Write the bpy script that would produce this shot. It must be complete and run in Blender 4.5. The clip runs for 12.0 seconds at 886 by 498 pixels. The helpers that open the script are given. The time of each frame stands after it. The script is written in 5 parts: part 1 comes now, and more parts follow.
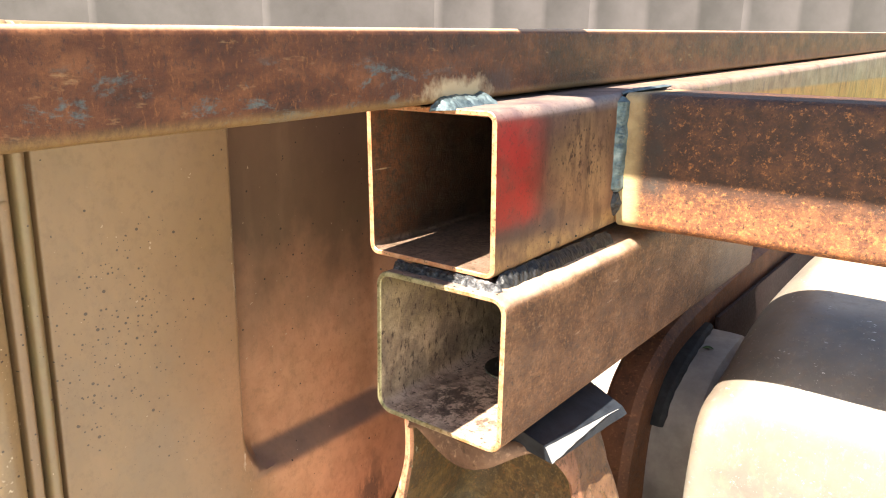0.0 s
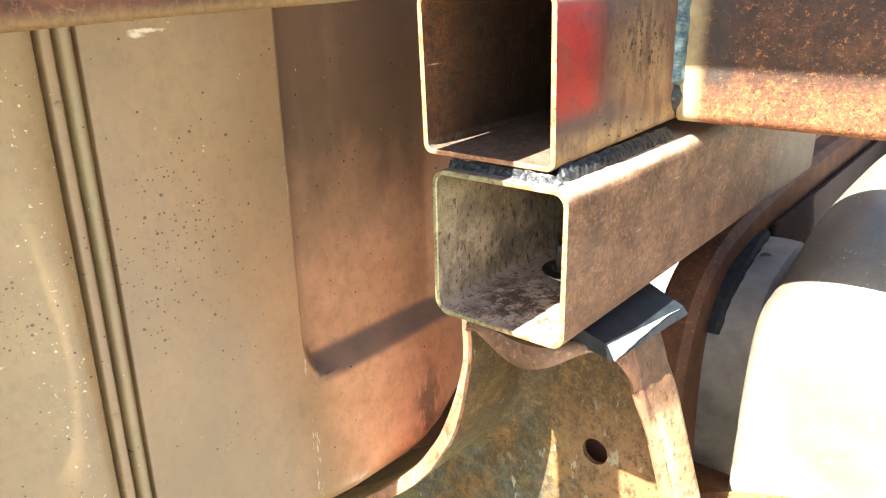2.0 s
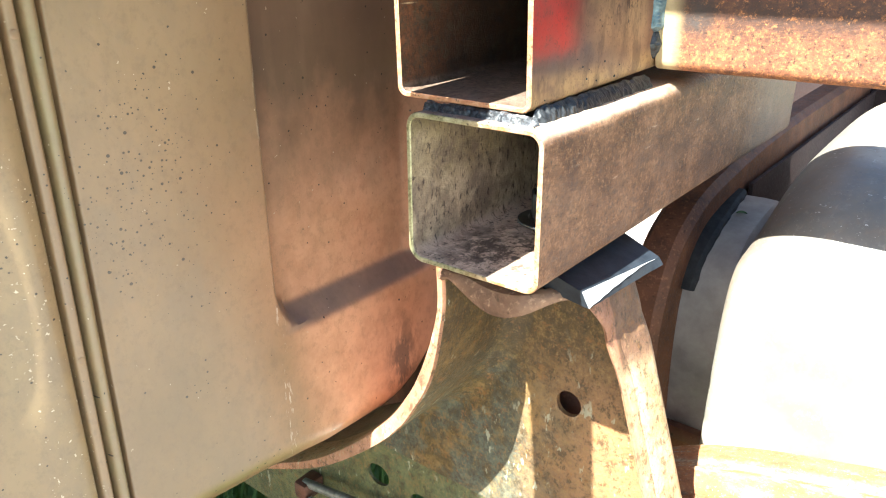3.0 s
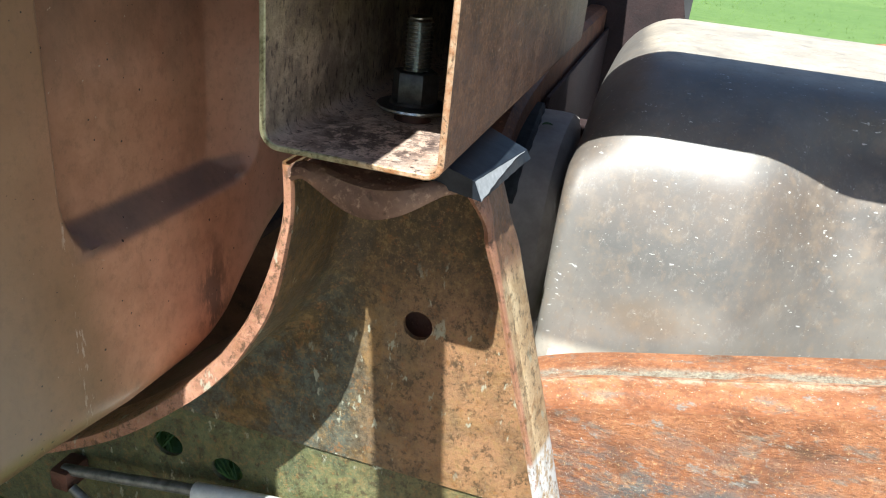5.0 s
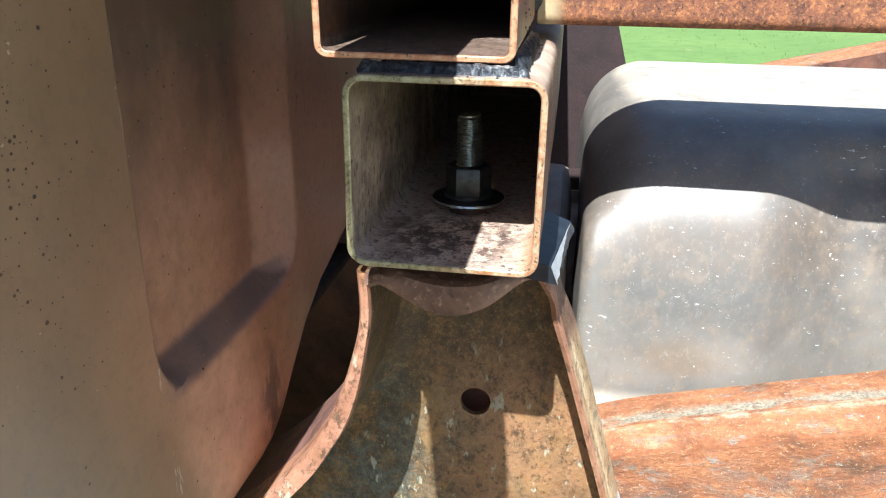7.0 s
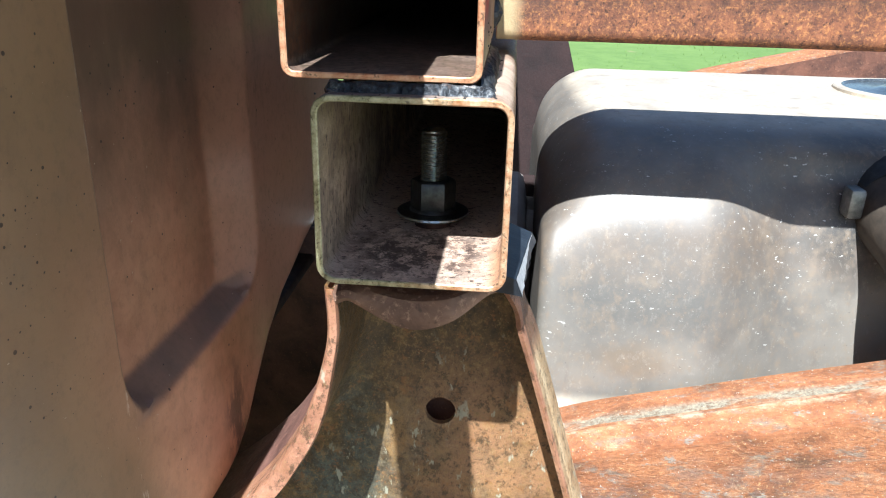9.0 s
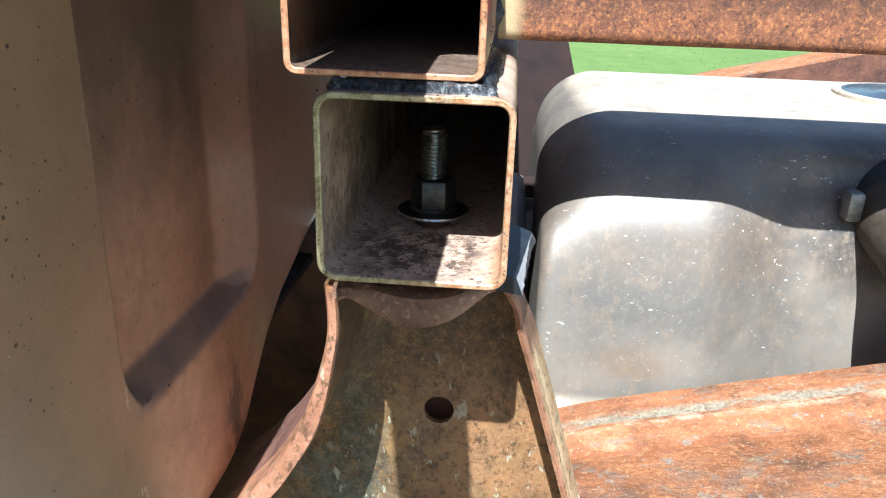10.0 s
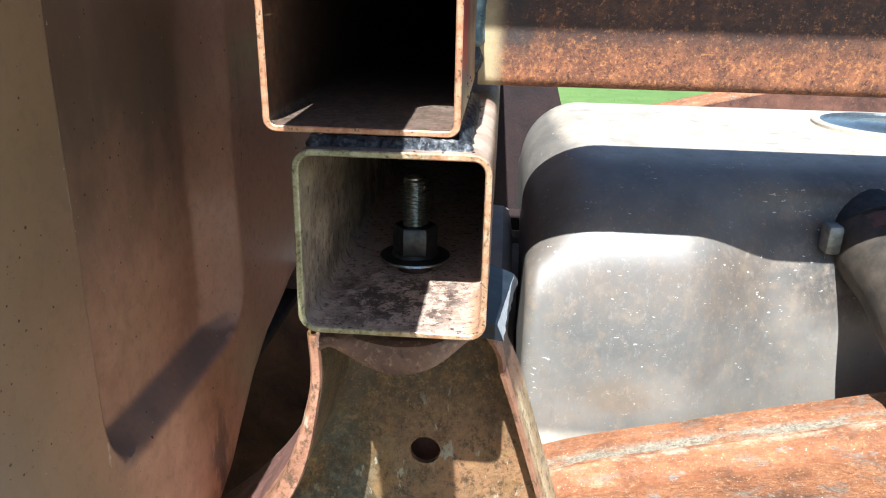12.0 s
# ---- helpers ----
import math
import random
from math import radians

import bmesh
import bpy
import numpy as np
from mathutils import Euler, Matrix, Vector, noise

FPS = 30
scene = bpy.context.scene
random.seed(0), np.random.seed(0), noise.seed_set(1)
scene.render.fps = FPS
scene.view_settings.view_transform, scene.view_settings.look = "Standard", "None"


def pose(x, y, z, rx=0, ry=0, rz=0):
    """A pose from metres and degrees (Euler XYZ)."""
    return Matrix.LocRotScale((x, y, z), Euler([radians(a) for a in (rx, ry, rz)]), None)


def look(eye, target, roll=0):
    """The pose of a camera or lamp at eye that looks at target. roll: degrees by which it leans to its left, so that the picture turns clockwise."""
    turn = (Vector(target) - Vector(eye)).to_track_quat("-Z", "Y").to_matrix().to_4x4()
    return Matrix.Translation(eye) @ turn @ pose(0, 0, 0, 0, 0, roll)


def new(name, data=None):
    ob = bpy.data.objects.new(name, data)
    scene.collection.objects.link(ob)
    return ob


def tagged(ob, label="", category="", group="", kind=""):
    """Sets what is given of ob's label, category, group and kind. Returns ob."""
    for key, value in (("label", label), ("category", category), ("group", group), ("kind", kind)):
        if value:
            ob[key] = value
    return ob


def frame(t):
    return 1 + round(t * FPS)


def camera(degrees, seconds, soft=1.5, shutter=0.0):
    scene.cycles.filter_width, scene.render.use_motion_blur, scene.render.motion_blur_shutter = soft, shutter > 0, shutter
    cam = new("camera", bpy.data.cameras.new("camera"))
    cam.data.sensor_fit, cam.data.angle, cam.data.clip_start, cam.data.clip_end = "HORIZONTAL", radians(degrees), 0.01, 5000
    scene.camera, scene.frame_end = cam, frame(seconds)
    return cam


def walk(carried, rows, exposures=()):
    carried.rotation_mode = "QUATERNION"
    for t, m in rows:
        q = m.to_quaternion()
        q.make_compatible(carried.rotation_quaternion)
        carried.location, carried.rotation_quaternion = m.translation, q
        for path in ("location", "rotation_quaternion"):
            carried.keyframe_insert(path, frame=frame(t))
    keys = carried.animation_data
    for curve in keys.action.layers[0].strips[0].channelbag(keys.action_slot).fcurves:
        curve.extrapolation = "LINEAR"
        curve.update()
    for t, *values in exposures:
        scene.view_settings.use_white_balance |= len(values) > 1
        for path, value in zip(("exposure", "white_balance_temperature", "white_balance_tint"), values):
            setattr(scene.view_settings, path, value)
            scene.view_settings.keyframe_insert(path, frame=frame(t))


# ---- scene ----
cam = camera(61.9, 12.0, soft=1.1)
# seconds, eye x y z, yaw, pitch, roll
PATH = [
    (0, 0.2377, -0.2604, 0.1808, 37.05, -14.96, -0.99),
    (0.5, 0.2292, -0.2690, 0.1749, 40.84, -14.81, -0.69),
    (1, 0.2289, -0.2668, 0.1705, 41.26, -16.90, 0.17),
    (1.5, 0.2268, -0.2680, 0.1644, 40.92, -18.77, 0.87),
    (2, 0.2284, -0.2645, 0.1624, 40.05, -20.13, 1.37),
    (2.5, 0.2289, -0.2635, 0.1568, 39.17, -21.39, 1.02),
    (3, 0.2300, -0.2622, 0.1484, 38.41, -22.36, 0.38),
    (3.5, 0.2301, -0.2604, 0.1428, 36.91, -23.63, 0.41),
    (3.7, 0.2260, -0.2572, 0.1416, 34.68, -24.12, 0.37),
    (5.5, 0.1134, -0.2514, 0.0828, 10.50, -22.78, -6.89),
    (6, 0.0996, -0.2582, 0.1147, 12.07, -20.58, -3.47),
    (6.5, 0.0999, -0.2571, 0.1057, 11.61, -20.62, -1.92),
    (7, 0.0817, -0.2653, 0.1167, 9.16, -21.64, -0.82),
    (7.5, 0.0764, -0.2654, 0.1240, 5.80, -22.35, -0.28),
    (9.5, 0.0733, -0.2688, 0.1239, 4.87, -21.34, -1.65),
    (10, 0.0732, -0.2692, 0.1224, 4.78, -21.33, -1.92),
    (10.5, 0.0734, -0.2689, 0.1250, 4.80, -21.38, -1.85),
    (11, 0.0745, -0.2685, 0.1285, 4.80, -21.13, -1.58),
    (11.5, 0.0752, -0.2671, 0.1273, 4.65, -20.92, -1.71),
    (12, 0.0781, -0.2677, 0.1360, 4.23, -19.85, -1.33),
]
EXPOSURE = [(0.0, 2.52, 7450, 12), (0.5, 2.69, 7150, 8), (1.0, 2.86, 6900, 5), (2.5, 2.92, 6500, 3), (3.7, 2.8, 5750, 1), (5.3, 1.22, 5700, 4), (6.0, 1.47, 5600, 5), (6.7, 1.53, 5550, 5), (7.7, 1.53, 5550, 5), (9.3, 1.48, 5500, 5), (12.0, 1.48, 5500, 5)]
walk(cam, [(t, pose(x, y, z, 0, 0, yaw) @ pose(0, 0, 0, pitch) @ pose(0, 0, 0, 0, roll) @ pose(0, 0, 0, 90)) for t, x, y, z, yaw, pitch, roll in PATH], EXPOSURE)

# ---------------------------------------------------------------- light
SUN = Vector((0.088, 0.78, -1.0)).normalized()
world = bpy.data.worlds.new("world")
scene.world = world
world.use_nodes = True
sky = world.node_tree.nodes.new("ShaderNodeTexSky")
sky.sky_type, sky.sun_disc = "NISHITA", False
sky.sun_elevation = math.asin(-SUN.z)
sky.sun_rotation = math.atan2(-SUN.x, -SUN.y)
world.node_tree.links.new(sky.outputs[0], world.node_tree.nodes["Background"].inputs[0])
world.node_tree.nodes["Background"].inputs[1].default_value = 0.05
sun = new("sun", bpy.data.lights.new("sun", "SUN"))
sun.data.energy, sun.data.angle, sun.data.color = 5.0, radians(0.53), (1.0, 0.94, 0.85)
sun.matrix_world = look((0, 0, 5), Vector((0, 0, 5)) + SUN)


# ---------------------------------------------------------------- materials
class Mat:
    """A node material on object coordinates, in metres."""

    def __init__(self, name):
        self.m = bpy.data.materials.new(name)
        self.m.use_nodes = True
        self.t = self.m.node_tree
        self.b = self.t.nodes["Principled BSDF"]
        self.co = self.t.nodes.new("ShaderNodeTexCoord").outputs["Object"]

    def put(self, socket, value):
        if hasattr(value, "is_output"):
            self.t.links.new(value, socket)
        else:
            socket.default_value = (*value, 1.0) if isinstance(value, tuple) and len(value) == 3 and socket.type == "RGBA" else value

    def stretch(self, sx, sy, sz, shift=(0, 0, 0), turn=(0, 0, 0)):
        n = self.t.nodes.new("ShaderNodeMapping")
        n.inputs["Rotation"].default_value = [radians(a) for a in turn]
        n.inputs["Scale"].default_value, n.inputs["Location"].default_value = (sx, sy, sz), shift
        self.t.links.new(self.co, n.inputs[0])
        return n.outputs[0]

    def noise(self, scale, detail=5.0, rough=0.6, co=None, warp=0.0):
        n = self.t.nodes.new("ShaderNodeTexNoise")
        self.t.links.new(co or self.co, n.inputs["Vector"])
        n.inputs["Scale"].default_value, n.inputs["Detail"].default_value = scale, detail
        n.inputs["Roughness"].default_value, n.inputs["Distortion"].default_value = rough, warp
        return n.outputs[0]

    def cells(self, scale, co=None):
        n = self.t.nodes.new("ShaderNodeTexVoronoi")
        self.t.links.new(co or self.co, n.inputs["Vector"])
        n.inputs["Scale"].default_value = scale
        return n.outputs["Distance"]

    def dots(self, scale, size, gate, axes=(1, 2), shift=0.0):
        """Round specks of many sizes on a face along two axes, one to a cell at most, fewer where the gate is low."""
        n = self.t.nodes.new("ShaderNodeTexVoronoi")
        n.voronoi_dimensions = "2D"
        face = self.t.nodes.new("ShaderNodeCombineXYZ")
        self.put(face.inputs[0], self.math("ADD", self.axis(axes[0]), shift))
        self.put(face.inputs[1], self.axis(axes[1]))
        self.t.links.new(face.outputs[0], n.inputs["Vector"])
        n.inputs["Scale"].default_value = scale
        g = self.t.nodes.new("ShaderNodeSeparateColor")
        self.t.links.new(n.outputs["Color"], g.inputs[0])
        big = self.math("MULTIPLY", g.outputs[0], g.outputs[0])
        radius = self.math("MULTIPLY", self.math("MULTIPLY", self.math("ADD", big, 0.25), size), self.math("LESS_THAN", g.outputs[1], gate))
        edge = self.math("DIVIDE", n.outputs["Distance"], self.math("MAXIMUM", radius, 0.0001))
        return self.ramp(edge, (0.75, 1.0), (1.0, 0.0))

    def ramp(self, fac, *stops):
        n = self.t.nodes.new("ShaderNodeValToRGB")
        self.t.links.new(fac, n.inputs[0])
        el = n.color_ramp.elements
        while len(el) < len(stops):
            el.new(0.5)
        for e, (p, c) in zip(el, stops):
            e.position = p
            e.color = (c, c, c, 1) if isinstance(c, (int, float)) else (*c, 1)
        return n.outputs[0]

    def mix(self, fac, a, b, blend="MIX"):
        n = self.t.nodes.new("ShaderNodeMix")
        n.data_type, n.blend_type = "RGBA", blend
        self.put(n.inputs[0], fac)
        self.put(n.inputs[6], a)
        self.put(n.inputs[7], b)
        return n.outputs[2]

    def math(self, op, a, b=0.0):
        n = self.t.nodes.new("ShaderNodeMath")
        n.operation = op
        self.put(n.inputs[0], a)
        self.put(n.inputs[1], b)
        return n.outputs[0]

    def axis(self, k):
        n = self.t.nodes.new("ShaderNodeSeparateXYZ")
        self.t.links.new(self.co, n.inputs[0])
        return n.outputs[k]

    def span(self, k, lo, hi, soft):
        """1 between lo and hi metres along an axis, fading over soft."""
        v = self.axis(k)
        n = self.t.nodes.new("ShaderNodeMapRange")
        n.interpolation_type = "SMOOTHSTEP"
        self.put(n.inputs[0], v)
        n.inputs[1].default_value, n.inputs[2].default_value = lo - soft, lo + soft
        m = self.t.nodes.new("ShaderNodeMapRange")
        m.interpolation_type = "SMOOTHSTEP"
        self.put(m.inputs[0], v)
        m.inputs[1].default_value, m.inputs[2].default_value = hi - soft, hi + soft
        m.inputs[3].default_value, m.inputs[4].default_value = 1.0, 0.0
        return self.math("MULTIPLY", n.outputs[0], m.outputs[0])

    def along(self, c, k, p, q):
        """ramp of (axis k less slope c times y) from 0 at p to 1 at q"""
        v = self.math("SUBTRACT", self.axis(k), self.math("MULTIPLY", self.axis(1), c))
        n = self.t.nodes.new("ShaderNodeMapRange")
        n.interpolation_type = "SMOOTHSTEP"
        self.put(n.inputs[0], v)
        n.inputs[1].default_value, n.inputs[2].default_value = p, q
        return n.outputs[0]

    def spot(self, c, size, ragged=0.35, scale=30):
        """1 at place c, fading to 0 at an uneven outline some size away (three radii)."""
        n = self.t.nodes.new("ShaderNodeMapping")
        n.vector_type = "TEXTURE"
        n.inputs["Location"].default_value, n.inputs["Scale"].default_value = c, size
        self.t.links.new(self.co, n.inputs[0])
        g = self.t.nodes.new("ShaderNodeVectorMath")
        g.operation = "LENGTH"
        self.t.links.new(n.outputs[0], g.inputs[0])
        d = self.math("ADD", g.outputs["Value"], self.math("MULTIPLY", self.math("SUBTRACT", self.noise(scale, 4, 0.6), 0.5), ragged * 2))
        return self.ramp(d, (0.35, 1.0), (1.0, 0.0))

    def bump(self, height, depth, after=None):
        n = self.t.nodes.new("ShaderNodeBump")
        n.inputs["Strength"].default_value, n.inputs["Distance"].default_value = 1.0, depth
        self.t.links.new(height, n.inputs["Height"])
        if after:
            self.t.links.new(after, n.inputs["Normal"])
        return n.outputs[0]

    def done(self, color, rough, metal=0.0, normal=None, spec=0.5):
        self.put(self.b.inputs["Base Color"], color)
        self.put(self.b.inputs["Roughness"], rough)
        self.put(self.b.inputs["Metallic"], metal)
        self.b.inputs["Specular IOR Level"].default_value = spec
        if normal:
            self.t.links.new(normal, self.b.inputs["Normal"])
        return self.m


def rusty(name, dark, mid, light, coarse=38.0, fine=420.0, speck=0.62, rough=0.62, metal=0.15, depth=0.00035):
    """Rusted mill steel: broad tone, speckle of bright rust, pits."""
    m = Mat(name)
    broad = m.noise(coarse, 6, 0.65, warp=0.4)
    grain = m.noise(fine, 4, 0.7)
    col = m.ramp(broad, (0.33, dark), (0.66, mid))
    col = m.mix(m.ramp(grain, (speck - 0.06, 0.0), (speck + 0.1, 0.85)), col, light)
    pit = m.ramp(m.noise(fine * 0.6, 3, 0.5, m.stretch(1, 1, 1, (7, 7, 7))), (0.22, 0.35), (0.36, 1.0))
    col = m.mix(1.0, col, pit, "MULTIPLY")
    n = m.bump(grain, depth, m.bump(broad, depth * 3))
    return m.done(col, m.ramp(grain, (0.3, rough - 0.16), (0.7, rough + 0.16)), metal, n)


rust_bar = rusty("rust_bar", (0.045, 0.02, 0.014), (0.17, 0.065, 0.032), (0.42, 0.17, 0.055))


def arm_rust():
    """Dark mill skin breaking into orange rust, cream heat tint at the welded end, shade painted over the upper part.
    """
    m = Mat("rust_arm")
    broad = m.noise(75, 6, 0.7, warp=0.3)
    grain = m.noise(470, 5, 0.85)
    col = m.ramp(broad, (0.3, (0.07, 0.03, 0.02)), (0.5, (0.18, 0.067, 0.034)), (0.7, (0.31, 0.118, 0.05)))
    col = m.mix(m.ramp(grain, (0.53, 0.0), (0.64, 0.8)), col, (0.55, 0.24, 0.078))
    col = m.mix(m.ramp(m.noise(900, 3, 0.7), (0.64, 0.0), (0.72, 0.6)), col, (0.65, 0.42, 0.19))
    col = m.mix(m.ramp(grain, (0.34, 0.8), (0.46, 0.0)), col, (0.045, 0.02, 0.014))
    # the arm's shaded upper part, darkened in the colour
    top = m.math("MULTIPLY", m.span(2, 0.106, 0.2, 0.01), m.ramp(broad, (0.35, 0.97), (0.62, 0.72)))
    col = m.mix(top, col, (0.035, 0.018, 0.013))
    col = m.mix(m.ramp(m.noise(330, 5, 0.85, m.stretch(1, 1, 1, (3, 3, 9))), (0.56, 0.0), (0.64, 0.8)), col, (0.4, 0.165, 0.055))
    col = m.mix(m.ramp(m.noise(260, 5, 0.85, m.stretch(1, 1, 1, (8, 1, 4))), (0.38, 0.85), (0.45, 0.0)), col, (0.026, 0.013, 0.01))
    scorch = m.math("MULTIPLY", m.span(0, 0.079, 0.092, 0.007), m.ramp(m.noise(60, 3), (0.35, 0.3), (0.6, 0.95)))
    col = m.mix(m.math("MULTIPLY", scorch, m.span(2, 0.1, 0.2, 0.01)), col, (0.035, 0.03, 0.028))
    col = m.mix(m.math("MULTIPLY", m.span(0, 0.0, 0.0755, 0.005), m.ramp(m.noise(70, 4), (0.3, 0.5), (0.55, 0.95))), col, (0.44, 0.33, 0.18))
    return m.done(col, m.ramp(grain, (0.3, 0.45), (0.7, 0.78)), 0.12, m.bump(grain, 0.0004, m.bump(broad, 0.0006)))


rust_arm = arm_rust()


def rail_rust():
    """Brown rust in fine streaks, blue-grey mill scale, worn top edge painted pale for its sunlit line, ochre lower
    edge, heat tint over the weld.
    """
    m = Mat("rust_rail")
    broad = m.noise(48, 7, 0.72, m.stretch(1, 0.55, 1), 0.15)
    grain = m.noise(380, 5, 0.8, m.stretch(1, 1.2, 0.7))
    dash = m.noise(190, 4, 0.7, m.stretch(1, 0.35, 1.2, (2, 2, 5)))
    col = m.ramp(broad, (0.36, (0.045, 0.017, 0.012)), (0.5, (0.11, 0.038, 0.018)), (0.64, (0.2, 0.08, 0.036)))
    col = m.mix(m.ramp(grain, (0.55, 0.0), (0.66, 0.7)), col, (0.26, 0.11, 0.048))
    col = m.mix(m.ramp(grain, (0.35, 0.8), (0.46, 0.0)), col, (0.05, 0.022, 0.016))
    col = m.mix(m.ramp(dash, (0.62, 0.0), (0.74, 0.55)), col, (0.4, 0.25, 0.13))
    scale = m.math("MULTIPLY", m.ramp(m.noise(52, 6, 0.75, m.stretch(1, 0.55, 1.3, (3, 1, 2)), 0.3), (0.53, 0.0), (0.6, 0.9)), m.math("MULTIPLY", m.span(1, -2.0, 0.0, 0.04), m.math("SUBTRACT", 1.0, m.along(0.028, 2, 0.174, 0.182))))
    col = m.mix(scale, col, m.ramp(grain, (0.35, (0.045, 0.075, 0.09)), (0.7, (0.13, 0.18, 0.19))))
    low = m.math("MULTIPLY", m.math("SUBTRACT", 1.0, m.along(0.028, 2, 0.1595, 0.163)), m.ramp(grain, (0.3, 0.3), (0.6, 0.9)))
    col = m.mix(low, col, (0.2, 0.13, 0.055))
    # worn top edge, its sunlit line lightened in the colour
    worn = m.math("MULTIPLY", m.along(0.028, 2, 0.1888, 0.1902), m.ramp(grain, (0.3, 0.6), (0.6, 0.95)))
    col = m.mix(worn, col, (0.55, 0.37, 0.25))
    col = m.mix(m.math("MULTIPLY", m.spot((0.0325, 0.023, 0.1635), (0.05, 0.031, 0.0075), 0.8, 170), 0.85), col, (0.55, 0.46, 0.31))
    col = m.mix(m.math("MULTIPLY", m.spot((0.0325, 0.056, 0.168), (0.05, 0.016, 0.009), 0.8, 120), 0.6), col, (0.04, 0.035, 0.04))
    return m.done(col, m.ramp(grain, (0.3, 0.4), (0.7, 0.7)), 0.15, m.bump(grain, 0.0003, m.bump(broad, 0.0006)))


rust_rail = rail_rust()


def frame_rust():
    """Orange layered rust, flaking along the rail, with pale scale and grey-blue steel showing."""
    m = Mat("rust_frame")
    run = lambda sx, sh: m.stretch(sx, 1, 1, sh, (0, 15, 0))
    broad = m.noise(36, 7, 0.74, run(0.55, (0, 0, 0)), 0.3)
    grain = m.noise(360, 5, 0.85, run(0.9, (0, 0, 0)))
    fleck = m.noise(120, 5, 0.75, run(0.45, (3, 1, 1)))
    col = m.ramp(broad, (0.32, (0.1, 0.046, 0.022)), (0.47, (0.26, 0.096, 0.037)), (0.68, (0.38, 0.165, 0.07)))
    col = m.mix(m.ramp(m.noise(55, 7, 0.78, run(0.4, (4, 1, 1)), 0.3), (0.55, 0.0), (0.67, 0.5)), col, (0.52, 0.36, 0.22))
    col = m.mix(m.ramp(m.noise(70, 7, 0.8, run(0.4, (1, 7, 3)), 0.2), (0.54, 0.0), (0.63, 0.75)), col, (0.17, 0.15, 0.12))
    deep = m.math("MULTIPLY", m.spot((0.24, 0.135, -0.24), (0.16, 0.2, 0.075), 0.7, 40), m.ramp(m.noise(90, 6, 0.75, run(0.6, (2, 2, 2))), (0.44, 0.0), (0.55, 0.85)))
    col = m.mix(deep, col, (0.085, 0.095, 0.095))
    col = m.mix(m.ramp(fleck, (0.6, 0.0), (0.66, 0.8)), col, (0.24, 0.23, 0.2))
    # grey-green scale left in the groove of the flange, and a pale worn ridge beside it
    groove = m.math("MULTIPLY", m.span(1, 0.153, 0.1655, 0.0025), m.ramp(m.noise(60, 6, 0.75, run(0.3, (5, 2, 7))), (0.42, 0.1), (0.54, 0.85)))
    col = m.mix(groove, col, m.ramp(grain, (0.35, (0.13, 0.12, 0.085)), (0.65, (0.34, 0.33, 0.26))))
    ridge = m.math("MULTIPLY", m.span(1, 0.146, 0.1525, 0.002), m.ramp(m.noise(80, 6, 0.75, run(0.35, (2, 9, 4))), (0.48, 0.0), (0.58, 0.6)))
    col = m.mix(ridge, col, (0.55, 0.4, 0.28))
    col = m.mix(m.ramp(grain, (0.38, 0.6), (0.48, 0.0)), col, (0.12, 0.05, 0.025))
    col = m.mix(m.ramp(grain, (0.57, 0.0), (0.68, 0.75)), col, (0.56, 0.37, 0.18))
    col = m.mix(m.ramp(m.noise(700, 3, 0.7), (0.66, 0.0), (0.72, 0.8)), col, (0.75, 0.68, 0.58))
    return m.done(col, m.ramp(grain, (0.3, 0.55), (0.7, 0.85)), 0.0, m.bump(grain, 0.0008, m.bump(broad, 0.0025, m.bump(fleck, 0.0012))))


rust_frame = frame_rust()
rust_cross = rusty("rust_cross", (0.08, 0.036, 0.022), (0.2, 0.082, 0.04), (0.33, 0.155, 0.08), 34, 330, 0.6)
saddle_skin = rusty("saddle_skin", (0.1, 0.053, 0.034), (0.26, 0.15, 0.095), (0.46, 0.29, 0.19), 40, 330, 0.6)
# darker copy of the wall's rust for its shaded outer side
shaded_rust = rusty("shaded_rust", (0.1, 0.05, 0.04), (0.23, 0.115, 0.088), (0.35, 0.19, 0.14), 34, 330, 0.62)
rust_black = rusty("rust_black", (0.03, 0.014, 0.011), (0.08, 0.034, 0.024), (0.13, 0.06, 0.04), 30, 300, 0.64)
# maroon taken almost to black, standing in for shade on these members
shaded_maroon = rusty("shaded_maroon", (0.014, 0.006, 0.006), (0.03, 0.013, 0.012), (0.05, 0.022, 0.018), 30, 300, 0.64, 0.75, 0.0)
rust_dark = rusty("rust_dark", (0.06, 0.027, 0.02), (0.17, 0.072, 0.045), (0.28, 0.14, 0.08), 30, 300, 0.64)


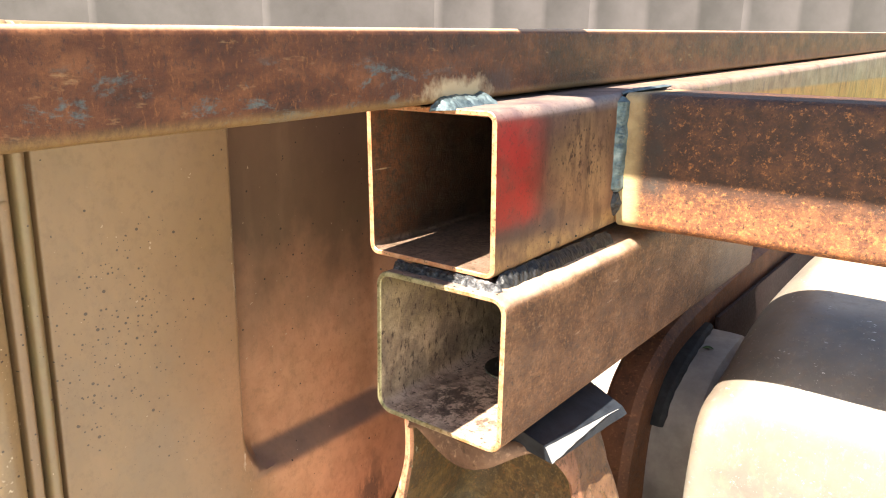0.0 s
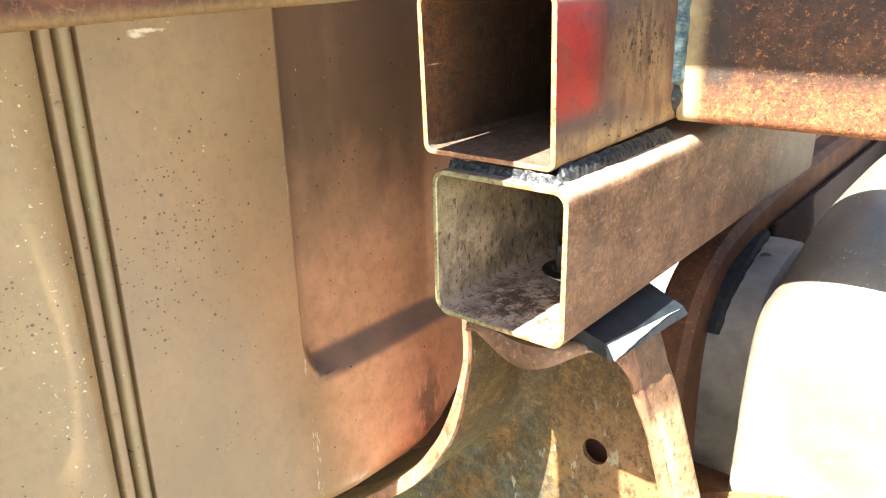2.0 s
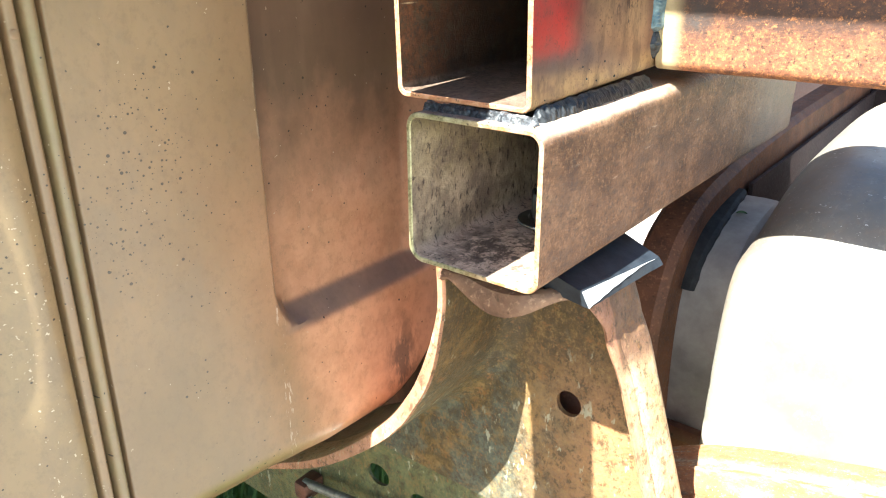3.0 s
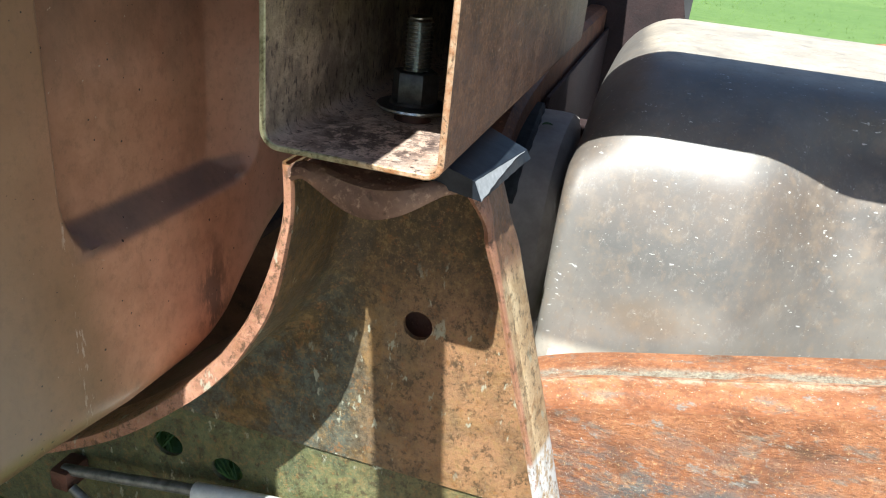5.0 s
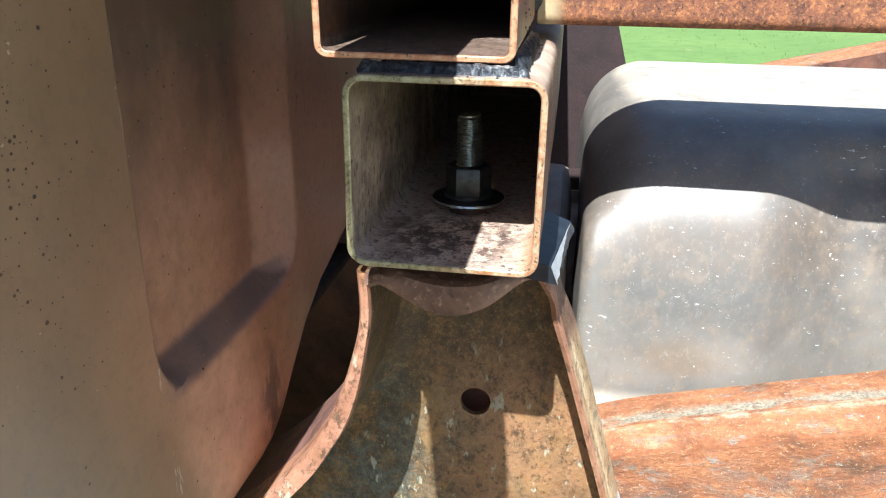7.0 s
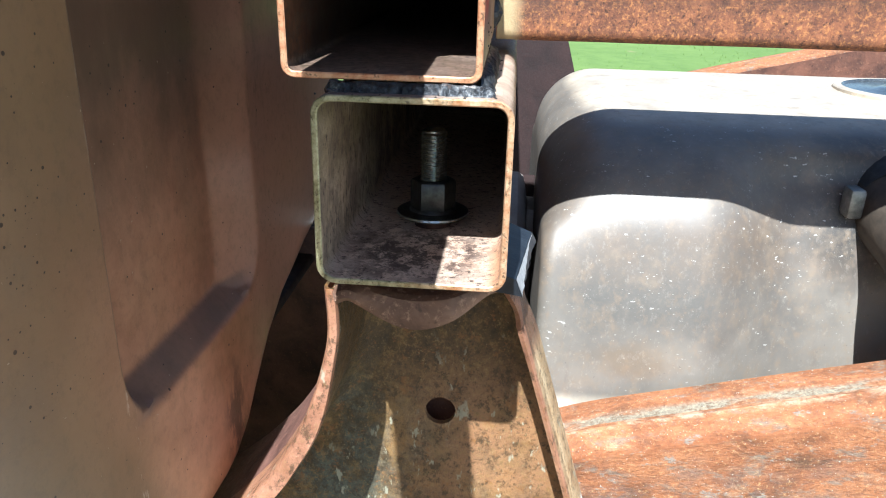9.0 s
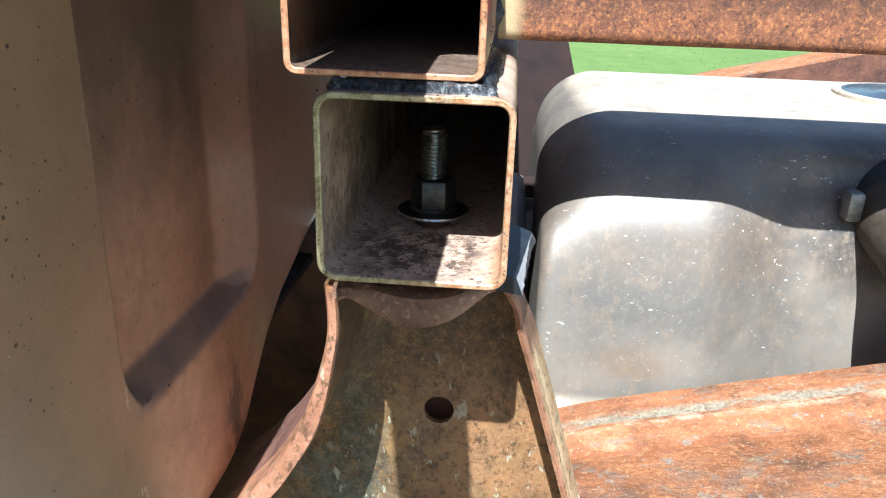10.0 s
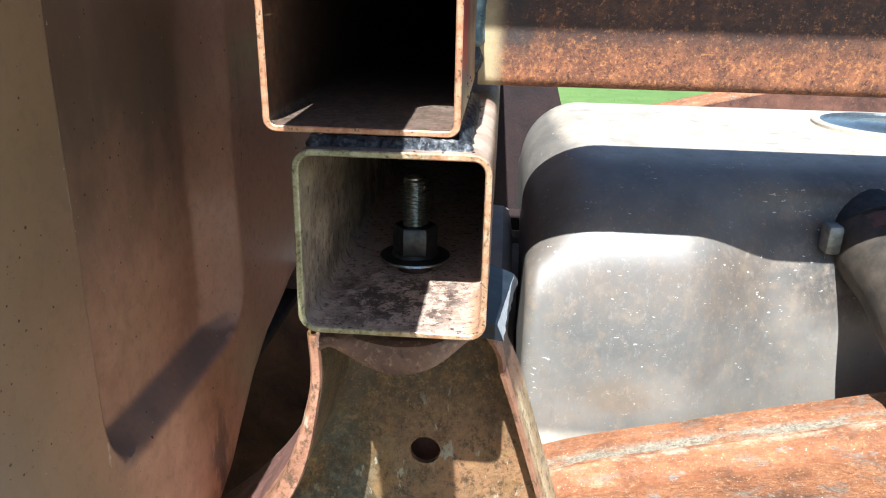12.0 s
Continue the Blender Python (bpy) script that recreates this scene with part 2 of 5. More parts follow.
def mill_tube():
    """Brown mill skin with a sprayed red patch, tan heat tint with dark spots beside the welds, and scorch."""
    m = Mat("mill_skin")
    broad = m.noise(34, 6, 0.62, m.stretch(1, 0.6, 1), 0.4)
    grain = m.noise(500, 4, 0.75)
    col = m.ramp(broad, (0.3, (0.06, 0.034, 0.03)), (0.5, (0.135, 0.074, 0.055)), (0.72, (0.24, 0.135, 0.092)))
    tan = m.math("MULTIPLY", m.spot((0.0631, 0.094, 0.122), (0.06, 0.048, 0.042), 0.5, 40), m.ramp(m.noise(38, 5, 0.65, m.stretch(1, 1, 0.7)), (0.34, 0.25), (0.55, 0.95)))
    col = m.mix(tan, col, (0.32, 0.2, 0.105))
    col = m.mix(m.math("MULTIPLY", m.span(1, 0.122, 0.134, 0.005), 0.75), col, (0.16, 0.08, 0.05))
    low = m.math("MULTIPLY", m.span(2, 0.08, 0.094, 0.005), m.ramp(m.noise(60, 4), (0.35, 0.2), (0.55, 0.9)))
    col = m.mix(low, col, (0.4, 0.26, 0.12))
    scorch = m.math("MULTIPLY", m.span(2, 0.095, 0.109, 0.006), m.span(1, 0.012, 0.07, 0.02))
    col = m.mix(m.math("MULTIPLY", scorch, m.ramp(m.noise(70, 4), (0.35, 0.2), (0.6, 0.85))), col, (0.06, 0.052, 0.055))
    # sun bounce on the tube beyond the arm, painted as ochre
    col = m.mix(m.math("MULTIPLY", m.span(1, 0.2, 3.0, 0.03), m.ramp(m.noise(30, 5), (0.35, 0.8), (0.6, 0.95))), col, (0.5, 0.25, 0.075))
    drip = m.ramp(m.noise(75, 5, 0.7, m.stretch(1, 1.2, 0.3, (2, 7, 1))), (0.5, 0.0), (0.62, 0.6))
    col = m.mix(drip, col, (0.075, 0.042, 0.03))
    red = m.math("MULTIPLY", m.span(1, -0.1, 0.045, 0.014), m.span(2, 0.103, 0.1535, 0.005))
    red = m.math("MULTIPLY", red, m.ramp(m.noise(46, 4, 0.6), (0.3, 0.55), (0.55, 1.0)))
    col = m.mix(red, col, m.ramp(broad, (0.3, (0.22, 0.014, 0.012)), (0.6, (0.39, 0.03, 0.024))))
    spots = m.dots(330, 0.3, m.math("MULTIPLY", m.spot((0.0631, 0.095, 0.13), (0.06, 0.04, 0.03), 0.5, 40), 0.45))
    col = m.mix(m.math("MULTIPLY", spots, 0.85), col, (0.05, 0.03, 0.022))
    cool = m.math("MULTIPLY", m.span(2, 0.1525, 0.2, 0.002), 0.7)
    col = m.mix(cool, col, m.ramp(m.noise(50, 4), (0.35, (0.12, 0.1, 0.12)), (0.6, (0.3, 0.24, 0.22))))
    gate = m.spot((0.0631, 0.094, 0.128), (0.05, 0.034, 0.026), 0.6, 40)
    spot = m.math("MULTIPLY", m.ramp(m.noise(230, 4, 0.65, m.stretch(1, 1.2, 0.7)), (0.55, 0.0), (0.61, 0.95)), gate)
    col = m.mix(spot, col, (0.05, 0.026, 0.018))
    col = m.mix(m.ramp(grain, (0.36, 0.5), (0.46, 0.0)), col, (0.06, 0.034, 0.026))
    return m.done(col, m.ramp(broad, (0.3, 0.42), (0.7, 0.6)), 0.2, m.bump(grain, 0.00008, m.bump(broad, 0.0003)))


def patina_tube():
    """Weathered brown-grey patina with scratches along the tube, ground bare beside the weld."""
    m = Mat("patina")
    broad = m.noise(46, 7, 0.7, m.stretch(1, 0.7, 1, (2, 5, 1)), 0.2)
    grain = m.noise(440, 5, 0.8)
    col = m.ramp(broad, (0.34, (0.088, 0.042, 0.024)), (0.49, (0.195, 0.095, 0.05)), (0.66, (0.33, 0.19, 0.115)))
    col = m.mix(m.ramp(grain, (0.53, 0.0), (0.62, 0.8)), col, (0.43, 0.255, 0.15))
    col = m.mix(m.ramp(grain, (0.37, 0.9), (0.47, 0.0)), col, (0.06, 0.032, 0.024))
    col = m.mix(m.ramp(m.noise(26, 5, 0.7, m.stretch(1, 0.8, 1.5, (7, 2, 2)), 0.4), (0.5, 0.0), (0.62, 0.55)), col, (0.13, 0.075, 0.055))
    col = m.mix(m.ramp(m.noise(90, 4, 0.7, m.stretch(1, 0.6, 2.2)), (0.58, 0.0), (0.66, 0.6)), col, (0.11, 0.07, 0.06))
    col = m.mix(m.ramp(m.noise(140, 4, 0.7, m.stretch(1, 0.25, 1.6, (3, 1, 4), (12, 0, 0))), (0.65, 0.0), (0.71, 0.6)), col, (0.55, 0.44, 0.35))
    bare = m.math("MULTIPLY", m.span(2, 0.0725, 0.2, 0.002), m.ramp(m.noise(70, 5, 0.65), (0.3, 0.55), (0.5, 0.98)))
    col = m.mix(m.math("MULTIPLY", bare, m.span(1, -0.1, 0.14, 0.02)), col, m.ramp(m.noise(55, 4), (0.35, (0.44, 0.29, 0.21)), (0.55, (0.64, 0.5, 0.39))))
    scorch = m.math("MULTIPLY", m.span(2, 0.0715, 0.2, 0.0025), m.span(0, -0.1, 0.05, 0.008))
    scorch = m.math("MULTIPLY", scorch, m.ramp(m.noise(90, 5, 0.7), (0.35, 0.5), (0.6, 0.95)))
    col = m.mix(scorch, col, (0.1, 0.085, 0.1))
    grey = m.math("MULTIPLY", m.span(1, 0.3, 0.6, 0.05), 0.5)
    col = m.mix(grey, col, (0.3, 0.27, 0.24))
    return m.done(col, m.ramp(grain, (0.3, 0.4), (0.7, 0.66)), 0.2, m.bump(grain, 0.0012, m.bump(broad, 0.0006)))


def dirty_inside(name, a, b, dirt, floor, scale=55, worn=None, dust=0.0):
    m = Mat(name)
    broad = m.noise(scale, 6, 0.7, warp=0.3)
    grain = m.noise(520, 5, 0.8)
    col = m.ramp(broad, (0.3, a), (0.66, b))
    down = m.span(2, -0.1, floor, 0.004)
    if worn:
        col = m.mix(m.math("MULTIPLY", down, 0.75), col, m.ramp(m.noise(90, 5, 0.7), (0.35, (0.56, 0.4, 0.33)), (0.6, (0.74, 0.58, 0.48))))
    if worn:
        # sunlit part of the floor, lightened in the colour
        sun_patch = m.math("MULTIPLY", m.spot((0.062, 0.035, 0.003), (0.024, 0.045, 0.02), 0.5, 60), down)
        col = m.mix(m.math("MULTIPLY", sun_patch, m.ramp(m.noise(110, 5, 0.7), (0.4, 0.1), (0.55, 0.95))), col, worn)
        edge = m.math("MULTIPLY", m.span(0, 0.069, 0.2, 0.003), m.span(1, -0.1, 0.05, 0.02))
        col = m.mix(m.math("MULTIPLY", edge, 0.7), col, (0.5, 0.22, 0.09))
        soil = m.spot((0.036, 0.032, 0.003), (0.042, 0.045, 0.02), 0.7, 45)
    else:
        soil = down
    if dust:
        # rust brightened at the mouth, imitating the light that enters there
        mouth = m.math("MULTIPLY", m.span(1, -0.1, 0.035, 0.025), m.ramp(m.noise(90, 6, 0.75, m.stretch(1, 1, 1, (6, 2, 2))), (0.38, 0.15), (0.58, 0.75)))
        col = m.mix(mouth, col, (0.3, 0.11, 0.042))
        col = m.mix(m.spot((-0.0105, 0.0165, 0.1232), (0.01, 0.0075, 0.0005), 0.1), col, (0.6, 0.42, 0.25))
        col = m.mix(m.math("MULTIPLY", m.span(2, 0.0, dust, 0.0015), m.ramp(m.noise(80, 5, 0.7), (0.35, 0.6), (0.6, 0.9))), col, (0.24, 0.17, 0.13))
    patch = m.ramp(m.noise(130, 7, 0.78, m.stretch(1, 0.8, 1, (4, 2, 0)), 0.3), (0.44, 0.0), (0.52, 0.93))
    col = m.mix(m.math("MULTIPLY", m.math("MULTIPLY", patch, soil), m.math("MULTIPLY", down, 0.3 if dust else 1.0)), col, dirt)
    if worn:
        # sooty ceiling from the weld, shade of the right wall put into the same black, brown damp marks low down, fine
        # black flecks that run upright
        soot_shade = m.math("MULTIPLY", m.math("MAXIMUM", m.span(2, 0.066, 0.2, 0.006), m.span(0, 0.066, 0.2, 0.005)), m.ramp(m.noise(70, 5, 0.7), (0.35, 0.75), (0.6, 0.95)))
        col = m.mix(m.math("MULTIPLY", soot_shade, m.span(2, 0.012, 0.2, 0.006)), col, (0.016, 0.012, 0.009))
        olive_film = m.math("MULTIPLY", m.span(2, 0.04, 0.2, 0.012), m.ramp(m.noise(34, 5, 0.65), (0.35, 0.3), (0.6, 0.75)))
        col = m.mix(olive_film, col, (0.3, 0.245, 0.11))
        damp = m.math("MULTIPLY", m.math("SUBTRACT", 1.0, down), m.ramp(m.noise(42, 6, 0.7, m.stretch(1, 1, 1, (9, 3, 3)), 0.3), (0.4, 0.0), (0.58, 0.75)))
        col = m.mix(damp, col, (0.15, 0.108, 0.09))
        col = m.mix(m.ramp(m.noise(300, 5, 0.78, m.stretch(1, 1.2, 0.5)), (0.37, 0.95), (0.46, 0.0)), col, dirt)
        col = m.mix(m.ramp(grain, (0.37, 0.55), (0.46, 0.0)), col, (0.16, 0.12, 0.08))
    else:
        col = m.mix(m.ramp(m.noise(360, 5, 0.75, m.stretch(1, 0.8, 0.8)), (0.38, 0.8), (0.47, 0.0)), col, dirt)
        col = m.mix(m.ramp(m.noise(125, 6, 0.78, m.stretch(1, 1, 1, (9, 3, 3))), (0.5, 0.0), (0.6, 0.7)), col, (0.085, 0.06, 0.035))
        col = m.mix(m.ramp(grain, (0.37, 0.85), (0.46, 0.0)), col, dirt)
    return m.done(col, 0.62, 0.1, m.bump(grain, 0.0008, m.bump(broad, 0.0006)))


def cut_edge(name, a, b, right=None):
    m = Mat(name)
    n = m.noise(190, 5, 0.75)
    col = m.ramp(n, (0.35, a), (0.65, b))
    if right:
        col = m.mix(m.span(0, 0.045, 0.2, 0.02), col, m.ramp(n, (0.35, (0.4, 0.16, 0.06)), (0.62, right)))
    col = m.mix(m.ramp(m.noise(420, 3, 0.7), (0.33, 0.8), (0.45, 0.0)), col, (0.07, 0.05, 0.03))
    return m.done(col, 0.4, 0.5, m.bump(m.noise(900, 2), 0.0002))


def cab_paint():
    """Tan paint gone thin: rust bleeding through low down, dark specks, streaks, chips."""
    m = Mat("cab_paint")
    broad = m.noise(9, 5, 0.6, m.stretch(1, 1, 0.7))
    fine = m.noise(260, 4, 0.65)
    cloud = m.noise(38, 5, 0.65, m.stretch(1, 1, 0.55, (4, 4, 1)))
    col = m.ramp(broad, (0.3, (0.208, 0.134, 0.07)), (0.7, (0.262, 0.172, 0.091)))
    col = m.mix(m.ramp(cloud, (0.33, 0.5), (0.6, 0.0)), col, (0.175, 0.115, 0.068))
    col = m.mix(m.math("MULTIPLY", m.span(1, -2.0, -0.139, 0.002), m.ramp(m.noise(16, 5, 0.65, m.stretch(1, 1, 1, (8, 2, 2))), (0.35, 0.35), (0.6, 0.85))), col, (0.27, 0.195, 0.1))
    stain = m.ramp(m.noise(22, 6, 0.7, m.stretch(1, 1.1, 0.8, (5, 9, 1))), (0.52, 0.0), (0.64, 0.6))
    col = m.mix(stain, col, (0.2, 0.14, 0.085))
    lean = m.math("SUBTRACT", m.axis(1), m.math("MULTIPLY", m.axis(2), 0.012))
    bead = m.math("MULTIPLY", m.math("LESS_THAN", lean, -0.1262), m.math("GREATER_THAN", lean, -0.1326))
    bead = m.math("MULTIPLY", bead, m.ramp(m.noise(70, 5, 0.7, m.stretch(1, 1, 0.5, (3, 3, 9))), (0.38, 0.1), (0.58, 0.5)))
    col = m.mix(bead, col, (0.19, 0.175, 0.085))
    # upper recess darkened in the colour to imitate its shade
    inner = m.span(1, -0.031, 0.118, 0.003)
    recess_shade = m.math("MULTIPLY", inner, m.ramp(m.noise(11, 5, 0.65, m.stretch(1, 1, 0.4, (3, 3, 3))), (0.35, 0.65), (0.6, 0.92)))
    col = m.mix(m.math("MULTIPLY", recess_shade, m.span(2, 0.02, 0.5, 0.045)), col, (0.078, 0.054, 0.04))
    bleed = m.math("MULTIPLY", m.span(1, -0.03, 0.9, 0.06), m.ramp(m.noise(14, 6, 0.7, m.stretch(1, 1.2, 0.5, (1, 4, 2))), (0.3, 0.55), (0.62, 0.92)))
    bleed = m.math("MULTIPLY", bleed, m.ramp(m.math("ADD", m.axis(2), m.math("MULTIPLY", m.math("SUBTRACT", cloud, 0.5), 0.12)), (0.005, 1.0), (0.085, 0.14)))
    col = m.mix(bleed, col, m.ramp(m.noise(55, 5, 0.7), (0.35, (0.44, 0.21, 0.12)), (0.6, (0.58, 0.3, 0.18))))
    # paler beyond the recess, a painted stand-in for bounced light
    col = m.mix(m.math("MULTIPLY", m.span(1, 0.1, 0.9, 0.025), m.ramp(cloud, (0.35, 0.6), (0.6, 0.9))), col, (0.52, 0.305, 0.215))
    low = m.math("MULTIPLY", m.span(2, -0.3, -0.045, 0.035), m.span(1, -0.124, -0.02, 0.012))
    col = m.mix(m.math("MULTIPLY", low, m.ramp(cloud, (0.35, 0.6), (0.62, 0.3))), col, (0.165, 0.112, 0.055))
    # shade of the pressed ledge, put into the colour as a darker band
    ledge_shade = m.math("MULTIPLY", m.span(2, -0.0555, -0.043, 0.002), m.span(1, -0.026, 0.104, 0.008))
    col = m.mix(m.math("MULTIPLY", ledge_shade, m.ramp(cloud, (0.3, 0.85), (0.7, 0.65))), col, (0.15, 0.112, 0.1))
    streak = m.ramp(m.noise(30, 4, 0.6, m.stretch(1, 1.0, 0.12)), (0.6, 0.0), (0.75, 0.22))
    col = m.mix(streak, col, (0.34, 0.22, 0.14))
    rot = m.math("MULTIPLY", m.ramp(m.noise(60, 6, 0.72, m.stretch(1, 1.3, 0.5, (9, 2, 5))), (0.42, 0.0), (0.52, 0.88)), m.spot((-0.067, 0.068, -0.118), (0.05, 0.02, 0.045), 0.6, 60))
    col = m.mix(rot, col, (0.085, 0.05, 0.032))
    drip = m.math("MULTIPLY", m.ramp(m.noise(70, 5, 0.7, m.stretch(1, 1.5, 0.35, (2, 6, 5))), (0.5, 0.0), (0.58, 0.6)), m.spot((-0.067, 0.133, 0.05), (0.05, 0.016, 0.05), 0.5, 60))
    col = m.mix(drip, col, (0.12, 0.08, 0.055))
    gate = m.spot((-0.07, -0.096, 0.047), (0.2, 0.038, 0.055), 0.5, 40)
    gate = m.math("MULTIPLY", gate, m.ramp(m.noise(30, 3, 0.5, m.stretch(1, 1, 1, (2, 8, 3))), (0.35, 0.3), (0.55, 1.0)))
    gate = m.math("MAXIMUM", gate, m.ramp(m.noise(17, 3, 0.5, m.stretch(1, 1, 1, (6, 1, 3))), (0.6, 0.0), (0.7, 0.5)))
    gate = m.math("MAXIMUM", gate, m.math("MULTIPLY", m.spot((-0.085, -0.172, 0.036), (0.2, 0.02, 0.024), 0.5, 60), 0.9))
    big = m.dots(230, 0.19, m.math("MULTIPLY", gate, 0.5))
    small = m.dots(430, 0.24, m.math("ADD", m.math("MULTIPLY", gate, 0.42), 0.02), (1, 2), 3.0)
    col = m.mix(m.math("MULTIPLY", m.math("MAXIMUM", big, small), 0.96), col, (0.018, 0.012, 0.009))
    col = m.mix(m.ramp(m.noise(190, 5, 0.8, m.stretch(1, 1, 0.8, (2, 2, 2))), (0.36, 0.28), (0.5, 0.0)), col, (0.13, 0.085, 0.05))
    chips = m.ramp(m.noise(330, 2, 0.5, m.stretch(1, 1, 1, (5, 5, 1))), (0.745, 0.0), (0.775, 0.7))
    col = m.mix(chips, col, (0.5, 0.42, 0.32))
    worn = m.math("MULTIPLY", m.span(1, -0.0345, -0.0295, 0.0012), m.ramp(m.noise(260, 4, 0.7, m.stretch(1, 1.5, 0.3, (1, 3, 5))), (0.58, 0.0), (0.64, 0.75)))
    col = m.mix(worn, col, (0.52, 0.44, 0.36))
    scratch = m.math("MAXIMUM", m.spot((-0.072, -0.096, 0.1446), (0.05, 0.0085, 0.0012), 0.7, 500), m.spot((-0.072, -0.1, 0.1432), (0.05, 0.004, 0.0018), 0.6, 500))
    scratch = m.math("MAXIMUM", scratch, m.spot((-0.08, -0.179, 0.0155), (0.05, 0.0055, 0.0012), 0.7, 400))
    col = m.mix(scratch, col, (0.6, 0.52, 0.4))
    spark = m.math("MULTIPLY", m.span(1, -0.165, -0.139, 0.003), m.ramp(m.noise(420, 3, 0.6), (0.66, 0.0), (0.7, 0.85)))
    col = m.mix(spark, col, (0.62, 0.54, 0.4))
    col = m.mix(1.0, col, (0.93, 0.91, 0.89), "MULTIPLY")
    m.b.inputs["Coat Weight"].default_value, m.b.inputs["Coat Roughness"].default_value = 0.55, 0.26
    return m.done(col, m.ramp(cloud, (0.3, 0.34), (0.7, 0.46)), 0.0, m.bump(fine, 0.0001, m.bump(m.noise(16, 2), 0.0008)))


def bracket_paint(name, rust_amount=0.0, green=0.0):
    """Olive and teal-black primer worn into brown, fine pale scuffs."""
    m = Mat(name)
    broad = m.noise(30, 7, 0.72, warp=0.4)
    grain = m.noise(380, 5, 0.85)
    col = m.ramp(broad, (0.38, (0.036, 0.024, 0.009)), (0.5, (0.11, 0.068, 0.02)), (0.6, (0.225, 0.132, 0.044)))
    col = m.mix(m.math("MULTIPLY", m.span(2, -0.11, 0.0, 0.02), m.ramp(m.noise(45, 6, 0.75), (0.38, 0.2), (0.6, 0.7))), col, (0.075, 0.045, 0.022))
    teal = m.math("MULTIPLY", m.ramp(m.noise(34, 6, 0.72, m.stretch(1, 1, 0.8, (5, 2, 8)), 0.4), (0.42, 0.0), (0.55, 0.85)), m.span(2, -0.5, -0.115, 0.04))
    teal = m.math("MULTIPLY", teal, m.ramp(m.math("ADD", m.axis(0), 0.5), (0.49, 1.0), (0.545, 0.3)))
    col = m.mix(teal, col, m.ramp(m.noise(110, 6, 0.8), (0.38, (0.04, 0.052, 0.045)), (0.62, (0.12, 0.145, 0.12))))
    # sunlit lower right, lightened in the colour
    right = m.math("MULTIPLY", m.ramp(m.axis(0), (0.0, 0.0), (0.06, 0.85)), m.span(2, -0.5, -0.1, 0.03))
    col = m.mix(m.math("MULTIPLY", right, m.ramp(m.noise(40, 5), (0.3, 0.3), (0.55, 0.9))), col, (0.38, 0.195, 0.095))
    if green:
        col = m.mix(green, col, m.ramp(m.noise(50, 6, 0.75), (0.35, (0.06, 0.075, 0.03)), (0.62, (0.16, 0.18, 0.075))))
    if rust_amount:
        bare = m.math("MULTIPLY", m.span(2, -0.4, -0.17, 0.003), m.span(0, 0.105, 0.3, 0.004))
        # right wall's outer face: sunlit cream below, shaded top, both painted in
        face = m.math("MULTIPLY", m.span(0, 0.076, 0.3, 0.002), m.span(1, 0.0665, 0.3, 0.0015))
        pale = m.math("MULTIPLY", face, m.along(0.0, 2, -0.058, -0.075))
        rust = m.ramp(m.noise(60, 6, 0.75), (0.3, (0.3, 0.125, 0.07)), (0.65, (0.58, 0.29, 0.185)))
        rust = m.mix(m.math("SUBTRACT", face, pale), rust, m.ramp(m.noise(60, 6, 0.75), (0.3, (0.09, 0.042, 0.026)), (0.65, (0.24, 0.125, 0.08))))
        col = m.mix(rust_amount, col, m.mix(pale, rust, m.ramp(m.noise(60, 6, 0.75), (0.3, (0.4, 0.25, 0.12)), (0.6, (0.7, 0.54, 0.33)))))
    fleck = m.noise(170, 6, 0.82, m.stretch(1, 1, 0.8, (2, 1, 6)))
    col = m.mix(m.ramp(fleck, (0.4, 0.75), (0.48, 0.0)), col, (0.045, 0.03, 0.014))
    col = m.mix(m.ramp(fleck, (0.54, 0.0), (0.62, 0.6 - 0.4 * rust_amount)), col, (0.27, 0.165, 0.062))
    col = m.mix(m.ramp(m.noise(130, 6, 0.8, m.stretch(1, 1, 1, (7, 4, 2))), (0.56, 0.0), (0.63, 0.65)), col, (0.26, 0.115, 0.035))
    col = m.mix(m.ramp(grain, (0.36, 0.5 - 0.25 * rust_amount), (0.48, 0.0)), col, (0.035, 0.026, 0.017))
    col = m.mix(m.ramp(grain, (0.56, 0.0), (0.67, 0.6)), col, (0.32, 0.23, 0.1))
    col = m.mix(m.ramp(m.noise(760, 3, 0.75), (0.66, 0.0), (0.73, 0.5)), col, (0.42, 0.36, 0.24))
    scuff = m.math("MULTIPLY", m.ramp(m.noise(95, 4, 0.65, m.stretch(1.6, 1, 0.7, (3, 0, 1), (0, 30, 0))), (0.615, 0.0), (0.66, 0.75)), m.ramp(m.noise(14, 2), (0.46, 0.0), (0.54, 1.0)))
    col = m.mix(scuff, col, (0.4, 0.4, 0.3))
    if rust_amount:
        col = m.mix(m.math("MULTIPLY", bare, m.ramp(m.noise(130, 5, 0.75), (0.42, 0.0), (0.52, 0.95))), col, (0.72, 0.72, 0.7))
    return m.done(col, m.ramp(grain, (0.35, 0.4), (0.65, 0.65)), 0.1, m.bump(grain, 0.0007, m.bump(broad, 0.0008)))


